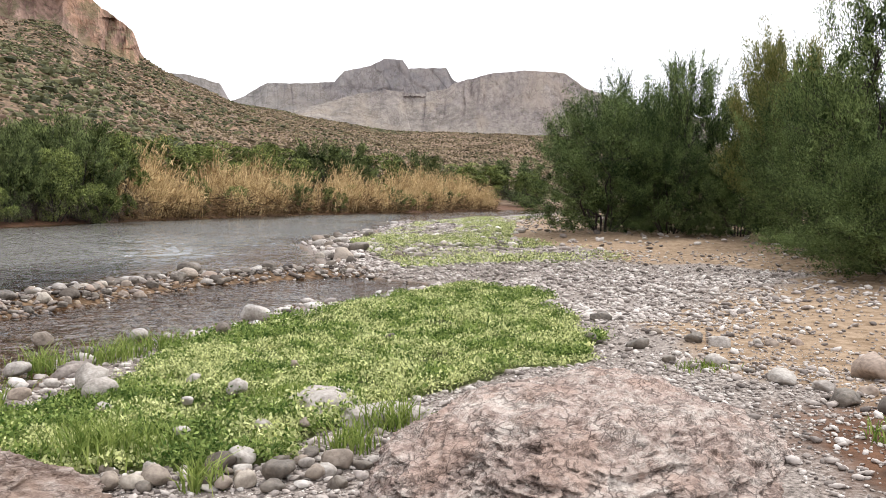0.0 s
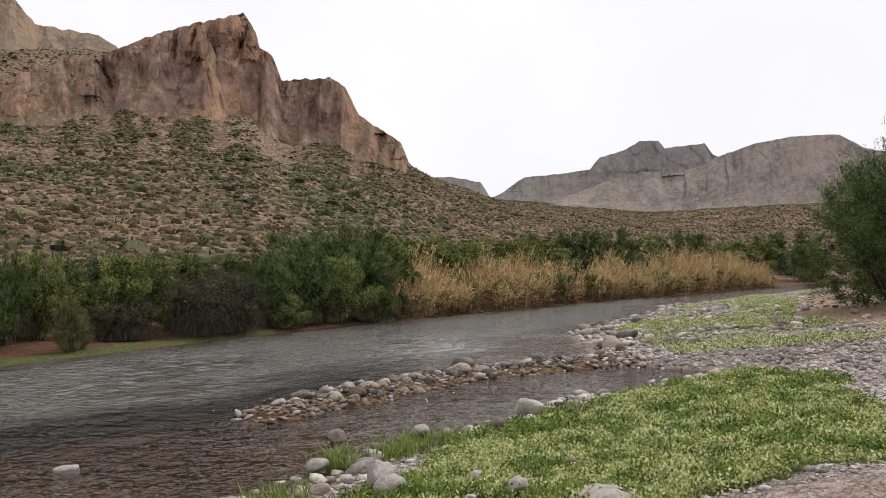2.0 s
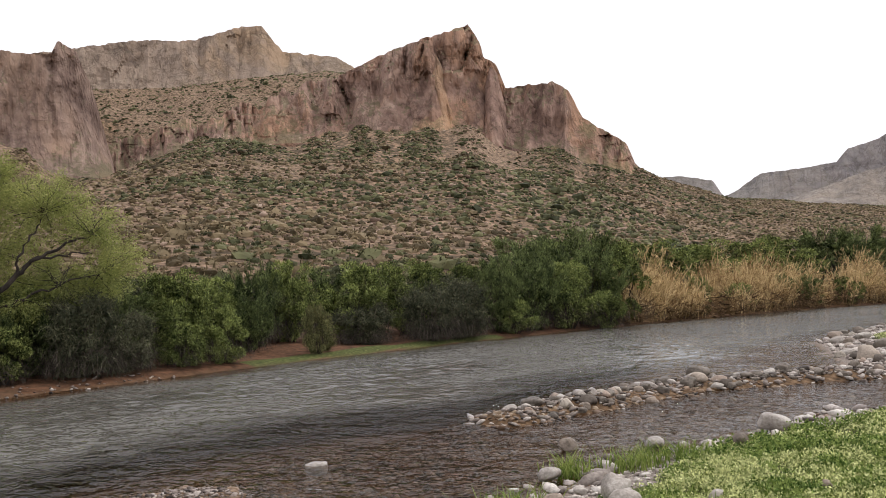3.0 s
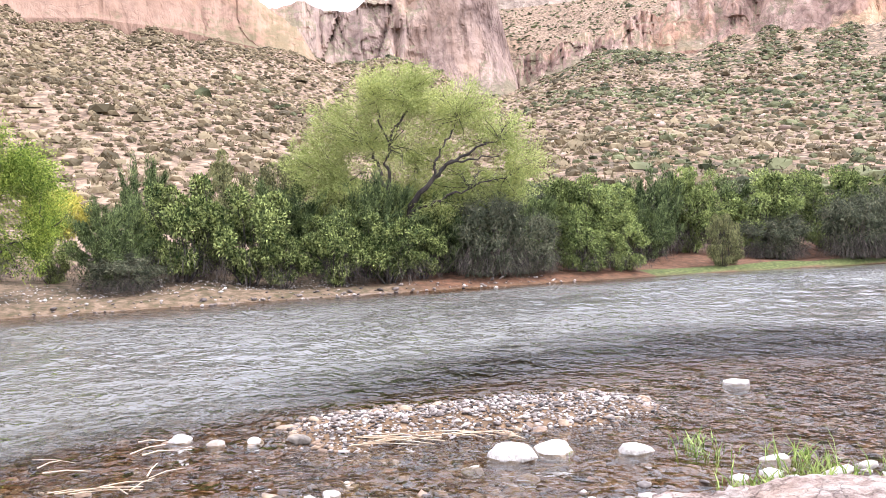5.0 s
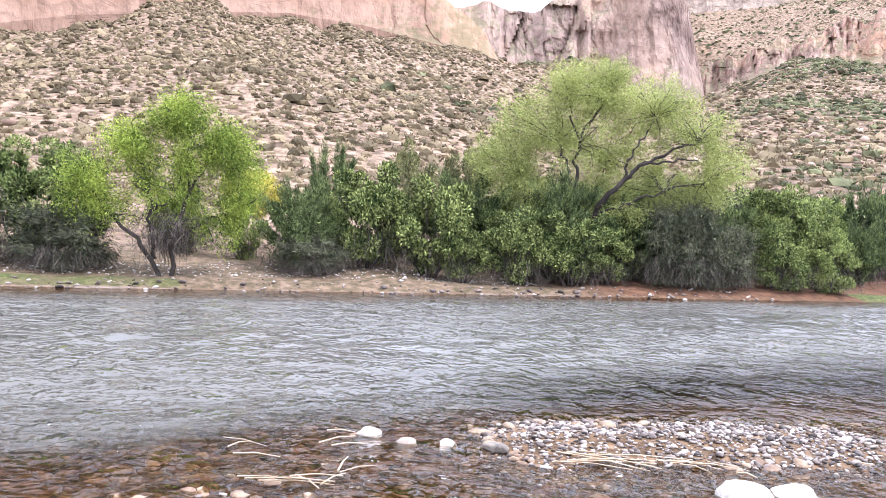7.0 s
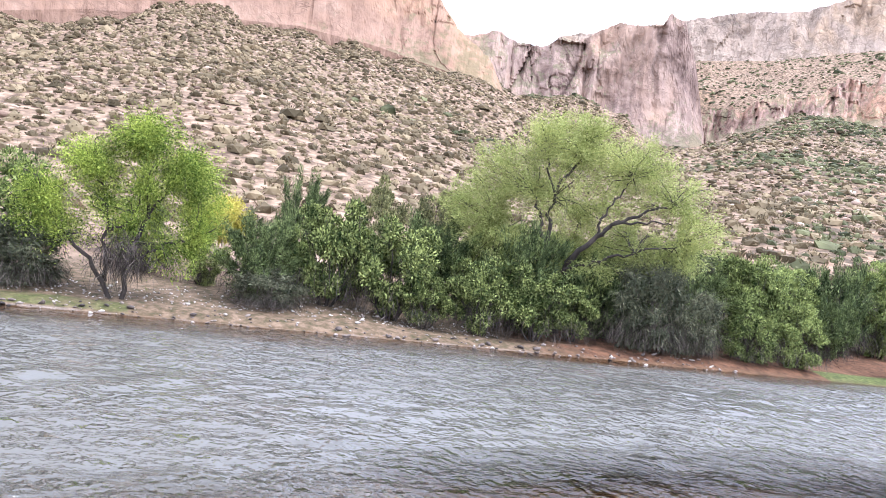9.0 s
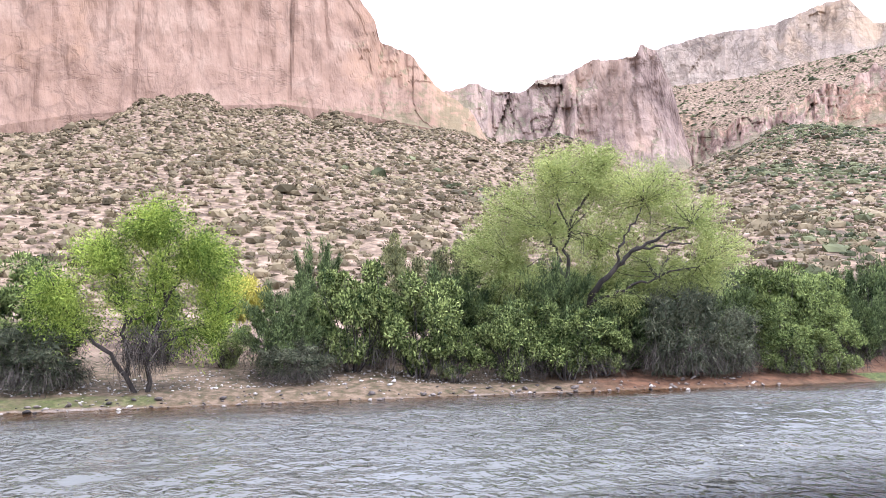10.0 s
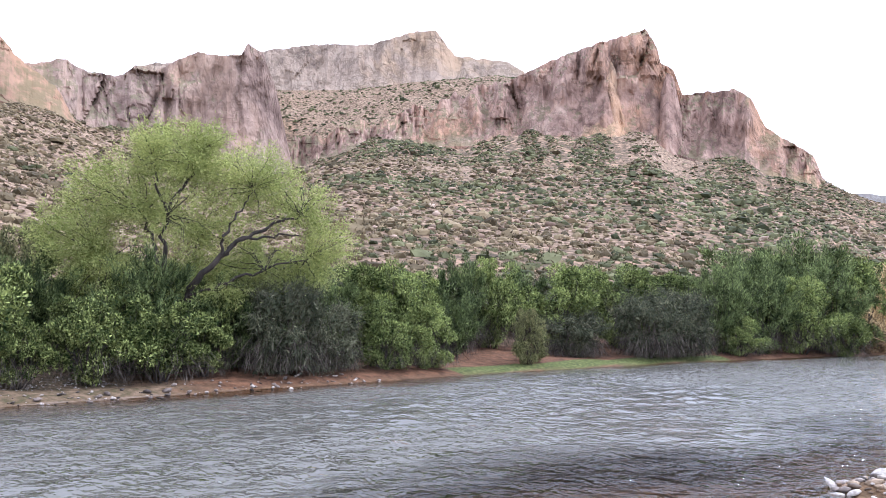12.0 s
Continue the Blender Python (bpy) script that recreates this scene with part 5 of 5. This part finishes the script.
def settle(ob, x, y, sx, sy, sz, turn, sink=0.0):
    ob.matrix_basis = Matrix.LocRotScale((x, y, ground_at(x, y) - sink), Euler((0, 0, turn)), (sx, sy, sz))
    return ob


main = settle(lump("boulder", 3, M_BOULDER, 7, (1, 1, 1), 0.10, grain=0.03, crag=0.135), 0.95, 5.0, 2.3, 3.7, 1.12, -0.35, 0.13)
tagged(main, "large rough pink-brown granite boulder half sunk in the gravel", "boulder")
second = settle(lump("boulder", 8, M_GREY_BOULDER, 7, (1, 1, 1), 0.10, grain=0.03, crag=0.11), -3.0, 3.85, 2.7, 1.5, 1.12, radians(35), 0.05)
tagged(second, "low rough granite boulder beside the green patch", "boulder")
pale = settle(lump("flat_rock", 5, M_WHITE_ROCK, 5, (1, 1, 0.6), 0.14, grain=0.04), -0.82, 6.35, 0.62, 0.75, 0.5, 0.5, 0.0)
tagged(pale, "pale flat rock with dark cracks among weeds", "rock")
pale = settle(lump("flat_rock", 9, M_WHITE_ROCK, 5, (1, 1, 0.6), 0.14, grain=0.04), -0.35, 5.95, 0.62, 0.45, 0.4, 0.2, 0.0)
tagged(pale, "pale weathered rock leaning on the large boulder", "rock")

LOOKS = {"w": (M_WHITE_ROCK, "smooth whitish river rock"), "g": (M_ROCK, "rounded grey-brown river rock"), "d": (M_DARK_ROCK, "dark rounded river rock")}
MODELS = {k: [lump("rock", 20 + 7 * n + ord(k), LOOKS[k][0], 3, (1, 0.8, 0.62), 0.11, grain=0.05, cuts=6) for n in range(5)] for k in LOOKS}
fresh = {ob.name for models in MODELS.values() for ob in models}


def rock(x, y, width, look_key, where, group="", lift=0.0):
    """One rock on the ground or in the shallows; the models themselves are used first."""
    ob = random.choice(MODELS[look_key])
    m = Matrix.LocRotScale((x, y, max(ground_at(x, y), -0.10) + width * 0.10 + lift), Euler((random.uniform(-0.2, 0.2), random.uniform(-0.2, 0.2), random.uniform(0, 6.28))),
                           (width, width * random.uniform(0.85, 1.1), width * random.uniform(0.85, 1.15)))
    if ob.name in fresh:
        fresh.discard(ob.name)
        made = ob
    else:
        made = copy_thing(ob, Matrix.Identity(4))
    made.matrix_basis = m
    return tagged(made, LOOKS[look_key][1] + " " + where, "rock", group)


LEFT_ROCKS = [(-5.3, 17.9, 0.55, "d"), (-2.72, 12.45, 0.53, "w"), (-2.73, 10.65, 0.27, "g"), (-3.86, 10.86, 0.28, "w"), (-4.82, 10.26, 0.3, "g"), (-4.23, 8.47, 0.27, "w"), (-3.07, 7.50, 0.42, "w"), (-2.87, 7.14, 0.33, "w"), (-2.55, 6.43, 0.14, "w"), (-1.64, 6.91, 0.22, "w"), (-1.92, 6.47, 0.13, "w"), (-2.15, 7.46, 0.17, "w"), (-1.35, 7.96, 0.14, "g"), (-3.48, 7.60, 0.16, "w"), (-1.16, 5.63, 0.14, "w"), (-0.88, 5.65, 0.13, "g"), (-1.69, 5.59, 0.14, "w"), (-3.55, 7.15, 0.23, "g"), (-0.54, 9.55, 0.14, "d")]
FRONT_ROCKS = [(-1.85, 4.75, 0.18, "g"), (-1.70, 4.72, 0.16, "g"), (-1.59, 4.81, 0.20, "g"), (-1.30, 5.03, 0.26, "g"), (-1.19, 5.13, 0.23, "w"), (-1.17, 4.64, 0.14, "g"), (-1.04, 4.65, 0.16, "g"), (-0.87, 4.74, 0.26, "d"), (-0.74, 5.06, 0.15, "d"), (-0.67, 4.71, 0.13, "g"), (-0.55, 4.86, 0.21, "g")]
BAR_ROCKS = [(1.44, 8.76, 0.17, "d"), (1.69, 9.12, 0.23, "d"), (2.09, 8.73, 0.27, "d"), (2.05, 10.72, 0.31, "d"), (2.71, 8.86, 0.26, "d"), (2.91, 8.67, 0.26, "w"), (3.31, 8.70, 0.16, "w"), (3.45, 8.69, 0.16, "g"), (2.88, 7.0, 0.30, "w"), (2.19, 7.95, 0.18, "d"), (2.57, 7.77, 0.24, "w"), (3.1, 6.35, 0.32, "d"), (3.12, 6.75, 0.21, "w"), (3.41, 6.6, 0.19, "g"), (3.8, 7.25, 0.52, "g"), (5.76, 18.82, 0.21, "d"), (3.34, 6.05, 0.30, "g"), (3.71, 8.69, 0.14, "g"), (2.42, 9.38, 0.17, "g"), (2.67, 7.52, 0.12, "g"), (2.75, 7.39, 0.13, "d")]
WADE_ROCKS = [(-6.34, 4.43, 0.40, "w"), (-6.30, 4.81, 0.38, "w"), (-5.91, 5.28, 0.35, "w"), (-6.58, 4.07, 0.15, "d"), (-6.31, 4.03, 0.20, "w"), (-7.89, 2.85, 0.21, "w"), (-7.67, 3.16, 0.22, "d"), (-8.29, 2.33, 0.21, "w"), (-8.00, 2.55, 0.19, "g"), (-5.16, 6.05, 0.29, "w"), (-5.02, 5.45, 0.21, "w"), (-4.76, 5.75, 0.22, "w"), (-7.30, 8.2, 0.34, "w")]
COBBLE_ROCKS = [(-6.62, 0.81, 0.24, "w"), (-6.58, 1.15, 0.26, "g"), (-6.68, 1.62, 0.18, "w"), (-5.88, 2.18, 0.29, "w"), (-5.62, 2.46, 0.19, "w"), (-5.75, 3.03, 0.17, "g"), (-5.38, 3.26, 0.20, "w"), (-4.98, 3.58, 0.26, "w"), (-4.74, 3.19, 0.21, "w"), (-6.44, 3.06, 0.20, "w"), (-6.58, 2.84, 0.16, "g"), (-6.24, 2.84, 0.19, "w"), (-6.18, 2.65, 0.15, "w"), (-5.08, 3.27, 0.17, "w"), (-5.64, 3.36, 0.12, "g"), (-4.23, 5.20, 0.25, "w"), (-3.88, 4.74, 0.30, "g"), (-6.49, 3.52, 0.16, "g"), (-5.77, 1.83, 0.15, "g"), (-6.12, 5.06, 0.14, "g")]
for row in LEFT_ROCKS:
    rock(*row, "among the green weeds by the pool", "rocks among the weeds", 0.08)
for row in FRONT_ROCKS:
    rock(*row, "piled beside the granite boulder", "piled rocks", 0.03)
prng = np.random.default_rng(64)
for k in range(34):
    rock(float(prng.uniform(-2.05, -0.35)), float(prng.uniform(4.5, 5.15)), float(prng.uniform(0.07, 0.15)), "gwggdw"[k % 6], "piled beside the granite boulder", "piled rocks", 0.01)
for row in BAR_ROCKS:
    rock(*row, "on the gravel bar", "rocks on the gravel bar")
for row in WADE_ROCKS:
    rock(*row, "standing in the shallow water", "rocks in the shallows")
for x, y, width, key in COBBLE_ROCKS:
    rock(x, y, width * 0.78, key, "on the cobble bar by the water", "rocks on the cobble bar")

srng = np.random.default_rng(70)
for k in range(165):
    s = srng.uniform(0, 1) ** 0.9
    px = np.interp(s, [0, 0.6, 1], [-6.7, -5.3, -2.4]) + srng.normal() * 0.28
    py = np.interp(s, [0, 0.6, 1], [12.2, 17.2, 20.4]) + srng.normal() * 0.28
    rock(px, py, float(srng.lognormal(-1.62, 0.35)), "dgddgw"[k % 6], "heaped along the narrow spit", "spit rocks")
for k in range(60):
    py = srng.uniform(22, 55)
    px = float(near_shore(py)) + abs(srng.normal()) * 0.9 + 0.1
    rock(px, py, float(srng.lognormal(-1.0, 0.35)), "gdwg"[k % 4], "at the water's edge upstream", "upstream rocks")


# ---------------------------------------------------------------- loose stones
def stone_template(seed, detail):
    bm = bmesh.new()
    bmesh.ops.create_icosphere(bm, subdivisions=detail, radius=0.5)
    v = np.array([tuple(worn(p.co.copy(), seed, 5) * (1 + 0.3 * noise.noise(p.co * 2.5 + Vector((seed * 2.3, seed, 0))))) for p in bm.verts])
    f = np.array([[q.index for q in p.verts] for p in bm.faces])
    bm.free()
    return v * np.array([1.05, 0.84, 0.46]), f


def stones(name, x, y, size, mat, seed, detail=1, label="", sink=0.15, floor=-9.0, category="gravel"):
    """Many loose stones joined in one mesh."""
    rng = np.random.default_rng(seed)
    vs, fs, base = [], [], 0
    z = np.maximum(ground_height(x, y), floor)
    for k in range(6):
        tv, tf = stone_template(seed + k * 5, detail)
        idx = np.arange(k, len(x), 6)
        n = len(idx)
        a, tilt = rng.uniform(0, 6.28, n), rng.normal(size=n) * 0.25
        s = size[idx][:, None] * rng.uniform(0.8, 1.2, (n, 3))
        v = tv[None] * s[:, None]
        vz = v[..., 2] * np.cos(tilt)[:, None] + v[..., 0] * np.sin(tilt)[:, None]
        vx = v[..., 0] * np.cos(a)[:, None] - v[..., 1] * np.sin(a)[:, None]
        vy = v[..., 0] * np.sin(a)[:, None] + v[..., 1] * np.cos(a)[:, None]
        v = np.stack([vx + x[idx][:, None], vy + y[idx][:, None], vz + (z[idx] + size[idx] * sink)[:, None]], -1)
        vs.append(v.reshape(-1, 3))
        fs.append((tf[None] + (base + np.arange(n) * len(tv))[:, None, None]).reshape(-1, 3))
        base += n * len(tv)
    ob = mesh_object(name, np.concatenate(vs), np.concatenate(fs), mat)
    return tagged(ob, label, category, kind="stuff")


def scatter(count, x0, x1, y0, y1, keep, seed, mean, spread):
    rng = np.random.default_rng(seed)
    x, y = rng.uniform(x0, x1, count), rng.uniform(y0, y1, count)
    ok = keep(x, y, rng.uniform(0, 1, count))
    return x[ok], y[ok], np.clip(rng.lognormal(math.log(mean), spread, ok.sum()), mean * 0.4, mean * 3.2)


def bar(x, y, u):
    d = x - near_shore(y)
    patchy = 0.85 + 1.0 * fbm(x / 2.2, y / 2.2, 3, 90)
    return (d > 0.15) & (carpet(x, y) < 0.5) & (u < patchy * np.interp(d, [0, 5, 6.8, 8.2, 12], [1, 1, 0.7, 0.16, 0.07])) & (np.hypot((x - 0.95) / 1.1, (y - 5.0) / 1.7) > 1)


stones("gravel", *scatter(30000, -5, 9, 3.5, 11, bar, 71, 0.038, 0.55), M_PEBBLE, 1, 1, "loose grey and pinkish gravel and cobbles on the bar")
stones("fine_gravel", *scatter(26000, -2.5, 5, 3.6, 8.5, bar, 92, 0.02, 0.4), M_PEBBLE, 12, 0, "fine pinkish gravel between the cobbles")
stones("bank_gravel", *scatter(9000, -5.5, 5, -5, 3.6, bar, 93, 0.04, 0.5), M_PEBBLE, 13, 0, "loose grey and pinkish stones on the near bank")
stones("bar_gravel", *scatter(34000, -3, 10, 11, 23, bar, 79, 0.055, 0.55), M_PEBBLE, 9, 0, "grey and pinkish stones covering the gravel bar")
stones("far_gravel", *scatter(18000, -5, 16, 23, 62, bar, 72, 0.14, 0.45), M_PEBBLE, 2, 0, "grey cobbles on the bar upstream")
stones("shore_stones", *scatter(5200, -7, 2, 4, 20, lambda x, y, u: np.abs(x - near_shore(y) + 0.05) < 0.6 * u + 0.1, 73, 0.115, 0.5), M_PEBBLE, 3, 1, "wet stones along the pool's edge", floor=-0.03)
stones("cobble_bar", *scatter(11000, -7.2, -3.4, -1, 4.2, lambda x, y, u: (segment_distance(x, y, -6.4, -0.3, -5.5, 3.1) < 0.35 + 0.75 * u), 74, 0.036, 0.5), M_COBBLE, 4, 1, "heaped pale cobbles at the water's edge")
stones("islet_stones", *scatter(20000, -9.2, -5.5, 2.2, 7.2, lambda x, y, u: islet_distance(x, y) < 0.3 + 0.8 * u, 75, 0.029, 0.5), M_COBBLE, 5, 1, "small pale stones on a low gravel islet", floor=-0.05)
stones("spit_stones", *scatter(5000, -8, -1, 11, 21.5, lambda x, y, u: spit_distance(x, y) < 0.2 + 0.75 * u, 76, 0.11, 0.4), M_SPIT, 6, 1, "grey stones heaped on the spit", floor=-0.1)
stones("bed_stones", *scatter(12000, -11, -2, -2, 18, lambda x, y, u: (x < near_shore(y) + 0.1) & (x > near_shore(y) - 5.5) & (islet_distance(x, y) > 0.5), 77, 0.10, 0.4), M_BED, 7, 1, "brown stones on the shallow river bed", 0.0)
stones("waterline_stones", *scatter(5000, -23, -18, -12, 16, lambda x, y, u: (far_shore(y) - x > -0.25) & (far_shore(y) - x < 0.9 * u), 94, 0.065, 0.5), M_COBBLE, 14, 0, "wet pebbles along the far waterline")
stones("beach_stones", *scatter(10000, -27, -20.5, -12, 10, lambda x, y, u: (far_shore(y) - x > 0.05) & (far_shore(y) - x < 3.2 * u + 0.3), 78, 0.042, 0.45), M_PEBBLE, 8, 0, "pale pebbles on the far beach")


def slope_rocks(count, az0, az1, seed, mean):
    """Blocks fallen from the cliffs, thicker towards their foot."""
    rng = np.random.default_rng(seed)
    az = rng.uniform(az0, az1, count)
    reach, foot = np.interp(az, AZ, REACH), np.interp(az, AZ, FOOT)
    r = foot + (reach - foot) * rng.uniform(0.05, 1.0, count) ** 0.7
    x, y = -np.sin(np.radians(az)) * r, np.cos(np.radians(az)) * r
    return x, y, np.clip(rng.lognormal(math.log(mean), 0.5, count), 0.15, 2.4)


stones("slope_rocks", *slope_rocks(9000, 10, 56, 97, 0.62), M_TALUS, 15, 0, "fallen pinkish rocks scattered over the scrub slope", 0.05, category="rocks")
stones("slope_stones", *slope_rocks(5200, 56, 104, 98, 0.36), M_TALUS, 16, 0, "fallen tan stones scattered over the desert slope", 0.05, category="rocks")


# ---------------------------------------------------------------- green carpet, grass, canes
def forbs(name, x, y, tall, leaf, mat, seed, per=6, label="", category="weeds"):
    rng = np.random.default_rng(seed)
    n = len(x)
    foot = np.repeat(np.stack([x, y, ground_height(x, y)], -1), per, 0)
    h = np.repeat(tall * rng.uniform(0.5, 1.3, n) * (0.9 + 0.8 * fbm(x, y, 3, seed)), per)
    pos = foot + rng.normal(size=foot.shape) * np.array([0.034, 0.034, 0]) + np.stack([h * 0, h * 0, h * rng.uniform(0.25, 1.0, len(h))], -1)
    along = rng.normal(size=pos.shape) + np.array([0, 0, 0.45])
    along /= np.linalg.norm(along, axis=1)[:, None]
    v, f = leaf_quads(pos, along, rng_vectors(rng, len(pos)), leaf * rng.uniform(0.6, 1.4, len(pos)), leaf * 0.62 * rng.uniform(0.7, 1.3, len(pos)))
    ob = mesh_object(name, v, f, mat, smooth=False)
    return tagged(ob, label, category, kind="stuff")


for near_end, far_end, count, leaf, seed in ((4.2, 9.5, 40000, 0.034, 80), (9.5, 18, 34000, 0.04, 88)):
    cx, cy, _ = scatter(count, -4.5, 3, near_end, far_end, lambda x, y, u: (carpet(x, y) > 0.5) & (u < 0.78 + 1.7 * fbm(x / 0.6, y / 0.6, 3, 91)), seed, 1, 0.1)
    deep = fbm(cx / 0.38, cy / 0.38, 3, 95) + np.random.default_rng(96).normal(size=len(cx)) * 0.08 > 0.11
    forbs("green_carpet", cx[~deep], cy[~deep], 0.10, leaf, M_FORB, seed + 1, 8, "dense low carpet of pale-flecked yellow-green weeds")
    forbs("dark_green_carpet", cx[deep], cy[deep], 0.12, leaf, M_FORB_DARK, seed + 4, 8, "dense low patches of darker green leafy weeds")
cx, cy, _ = scatter(44000, -6, 6, 20, 66, lambda x, y, u: u < strip_green(x, y), 82, 1, 0.1)
forbs("upstream_weeds", cx, cy, 0.13, 0.055, M_FORB, 83, 4, "patches of green weeds on the gravel upstream")


def grass(name, spots, seed, label):
    """Tufts of blades at (x, y, radius, height, blades)."""
    rng = np.random.default_rng(seed)
    vs = []
    for x, y, r, h, n in spots:
        px, py = x + rng.normal(size=n) * r * 0.6, y + rng.normal(size=n) * r * 0.6
        foot = np.stack([px, py, ground_height(px, py) - 0.01], -1)
        lean = rng.normal(size=(n, 2)) * 0.4
        hh = h * rng.uniform(0.5, 1.2, n)
        mid = foot + np.stack([lean[:, 0] * hh * 0.35, lean[:, 1] * hh * 0.35, hh * 0.6], -1)
        tip = foot + np.stack([lean[:, 0] * hh, lean[:, 1] * hh, hh * 0.95], -1)
        a = rng.uniform(0, 3.14, n)
        s = np.stack([np.cos(a), np.sin(a), a * 0], -1) * 0.0055
        vs.append(np.stack([foot - s, foot + s, mid + s, mid - s], 1).reshape(-1, 3))
        vs.append(np.stack([mid - s, mid + s, tip + s * 0.15, tip - s * 0.15], 1).reshape(-1, 3))
    v = np.concatenate(vs)
    ob = mesh_object(name, v, np.arange(len(v)).reshape(-1, 4), M_GRASS, smooth=False)
    return tagged(ob, label, "grass", kind="stuff")


TUFTS = [(-2.17, 5.36, 0.22, 0.26, 260), (-1.85, 5.4, 0.2, 0.2, 160), (-2.5, 5.7, 0.3, 0.16, 160), (-3.59, 9.32, 0.3, 0.28, 220), (-1.3, 4.68, 0.1, 0.2, 120), (-0.53, 5.24, 0.14, 0.2, 140), (-0.3, 5.75, 0.16, 0.22, 180),
         (-3.13, 9.81, 0.3, 0.24, 200), (-4.11, 8.8, 0.2, 0.3, 160), (2.95, 5.24, 0.16, 0.16, 160), (2.9, 4.8, 0.12, 0.12, 100), (2.4, 7.6, 0.2, 0.08, 120), (-2.6, 7.2, 0.4, 0.16, 300), (-1.2, 6.6, 0.3, 0.14, 260)]
WATER_TUFTS = [(-5.58, 5.71, 0.2, 0.22, 35), (-5.85, 5.89, 0.15, 0.2, 25), (-4.69, 5.39, 0.25, 0.2, 70), (-5.0, 6.11, 0.25, 0.24, 60), (-4.68, 5.91, 0.25, 0.22, 80), (-4.69, 5.18, 0.2, 0.18, 50), (-6.24, 4.82, 0.08, 0.1, 20), (-4.2, 6.4, 0.3, 0.25, 110), (-4.0, 7.1, 0.3, 0.25, 120)]
grass("grass", TUFTS, 85, "long green grass tufts beside the boulders")
grass("shore_grass", WATER_TUFTS, 86, "thin grass growing at the water's edge")


def canes(spots, seed):
    """A loose bundle of bleached canes washed up on the shallows."""
    rng = np.random.default_rng(seed)
    x0, y0 = spots[0][:2]
    base = new("washed_up_canes")
    base.matrix_basis = Matrix.Translation((x0, y0, 0))
    tagged(base, "bleached dry canes washed up in the shallows", "driftwood")
    for x, y, turn, length, n in spots:
        for _ in range(n):
            a = turn + rng.normal() * 0.45
            l = length * rng.uniform(0.35, 0.9)
            c = np.array([x - x0 + rng.normal() * 0.12, y - y0 + rng.normal() * 0.10, 0.012 + rng.uniform(0, 0.03)])
            d = np.array([math.cos(a), math.sin(a), rng.normal() * 0.02]) * l / 2
            r = rng.uniform(0.004, 0.008)
            v, f = tube([(np.stack([c - d, c + np.array([0, 0, 0.015]), c + d]), r, r * 0.6)], 5)
            mesh_object("cane", v, f, M_LITTER, base)
    return base


canes([(-7.2, 3.95, 1.15, 0.9, 10), (-7.0, 4.5, 1.0, 0.6, 4)], 1)
canes([(-7.18, 1.6, 1.05, 0.7, 5), (-7.25, 1.9, 2.2, 0.45, 3)], 2)
canes([(-8.15, 1.35, 1.25, 0.45, 3)], 3)
canes([(-8.1, 2.0, 1.9, 0.4, 3)], 4)
canes([(-6.9, 4.7, 0.9, 0.4, 3)], 5)


# ---------------------------------------------------------------- saguaros on the slope
def saguaro(x, y, height, arms, seed):
    rng = np.random.default_rng(seed)
    z = ground_at(x, y) - 0.1
    base = new("saguaro")
    base.matrix_basis = Matrix.Translation((x, y, z))
    tagged(base, "tall green saguaro cactus on the stony slope", "cactus")
    v, f = tube([([(0, 0, 0), (0, 0, height * 0.5), (0, 0, height * 0.95), (0, 0, height)], 0.24, 0.18)], 10)
    mesh_object("stem", v, f, M_SAGUARO, base)
    for k in range(arms):
        q, h = rng.uniform(0, 6.28), height * rng.uniform(0.4, 0.6)
        dx, dy = math.cos(q), math.sin(q)
        pts = [(0, 0, h), (dx * 0.5, dy * 0.5, h + 0.1), (dx * 0.6, dy * 0.6, h + 0.5), (dx * 0.6, dy * 0.6, h + height * 0.3)]
        v, f = tube([(pts, 0.16, 0.13)], 8)
        mesh_object("arm", v, f, M_SAGUARO, base)
    return base


saguaro(1.5, 196, 5.2, 2, 1)
saguaro(-14.0, 178, 4.2, 1, 2)
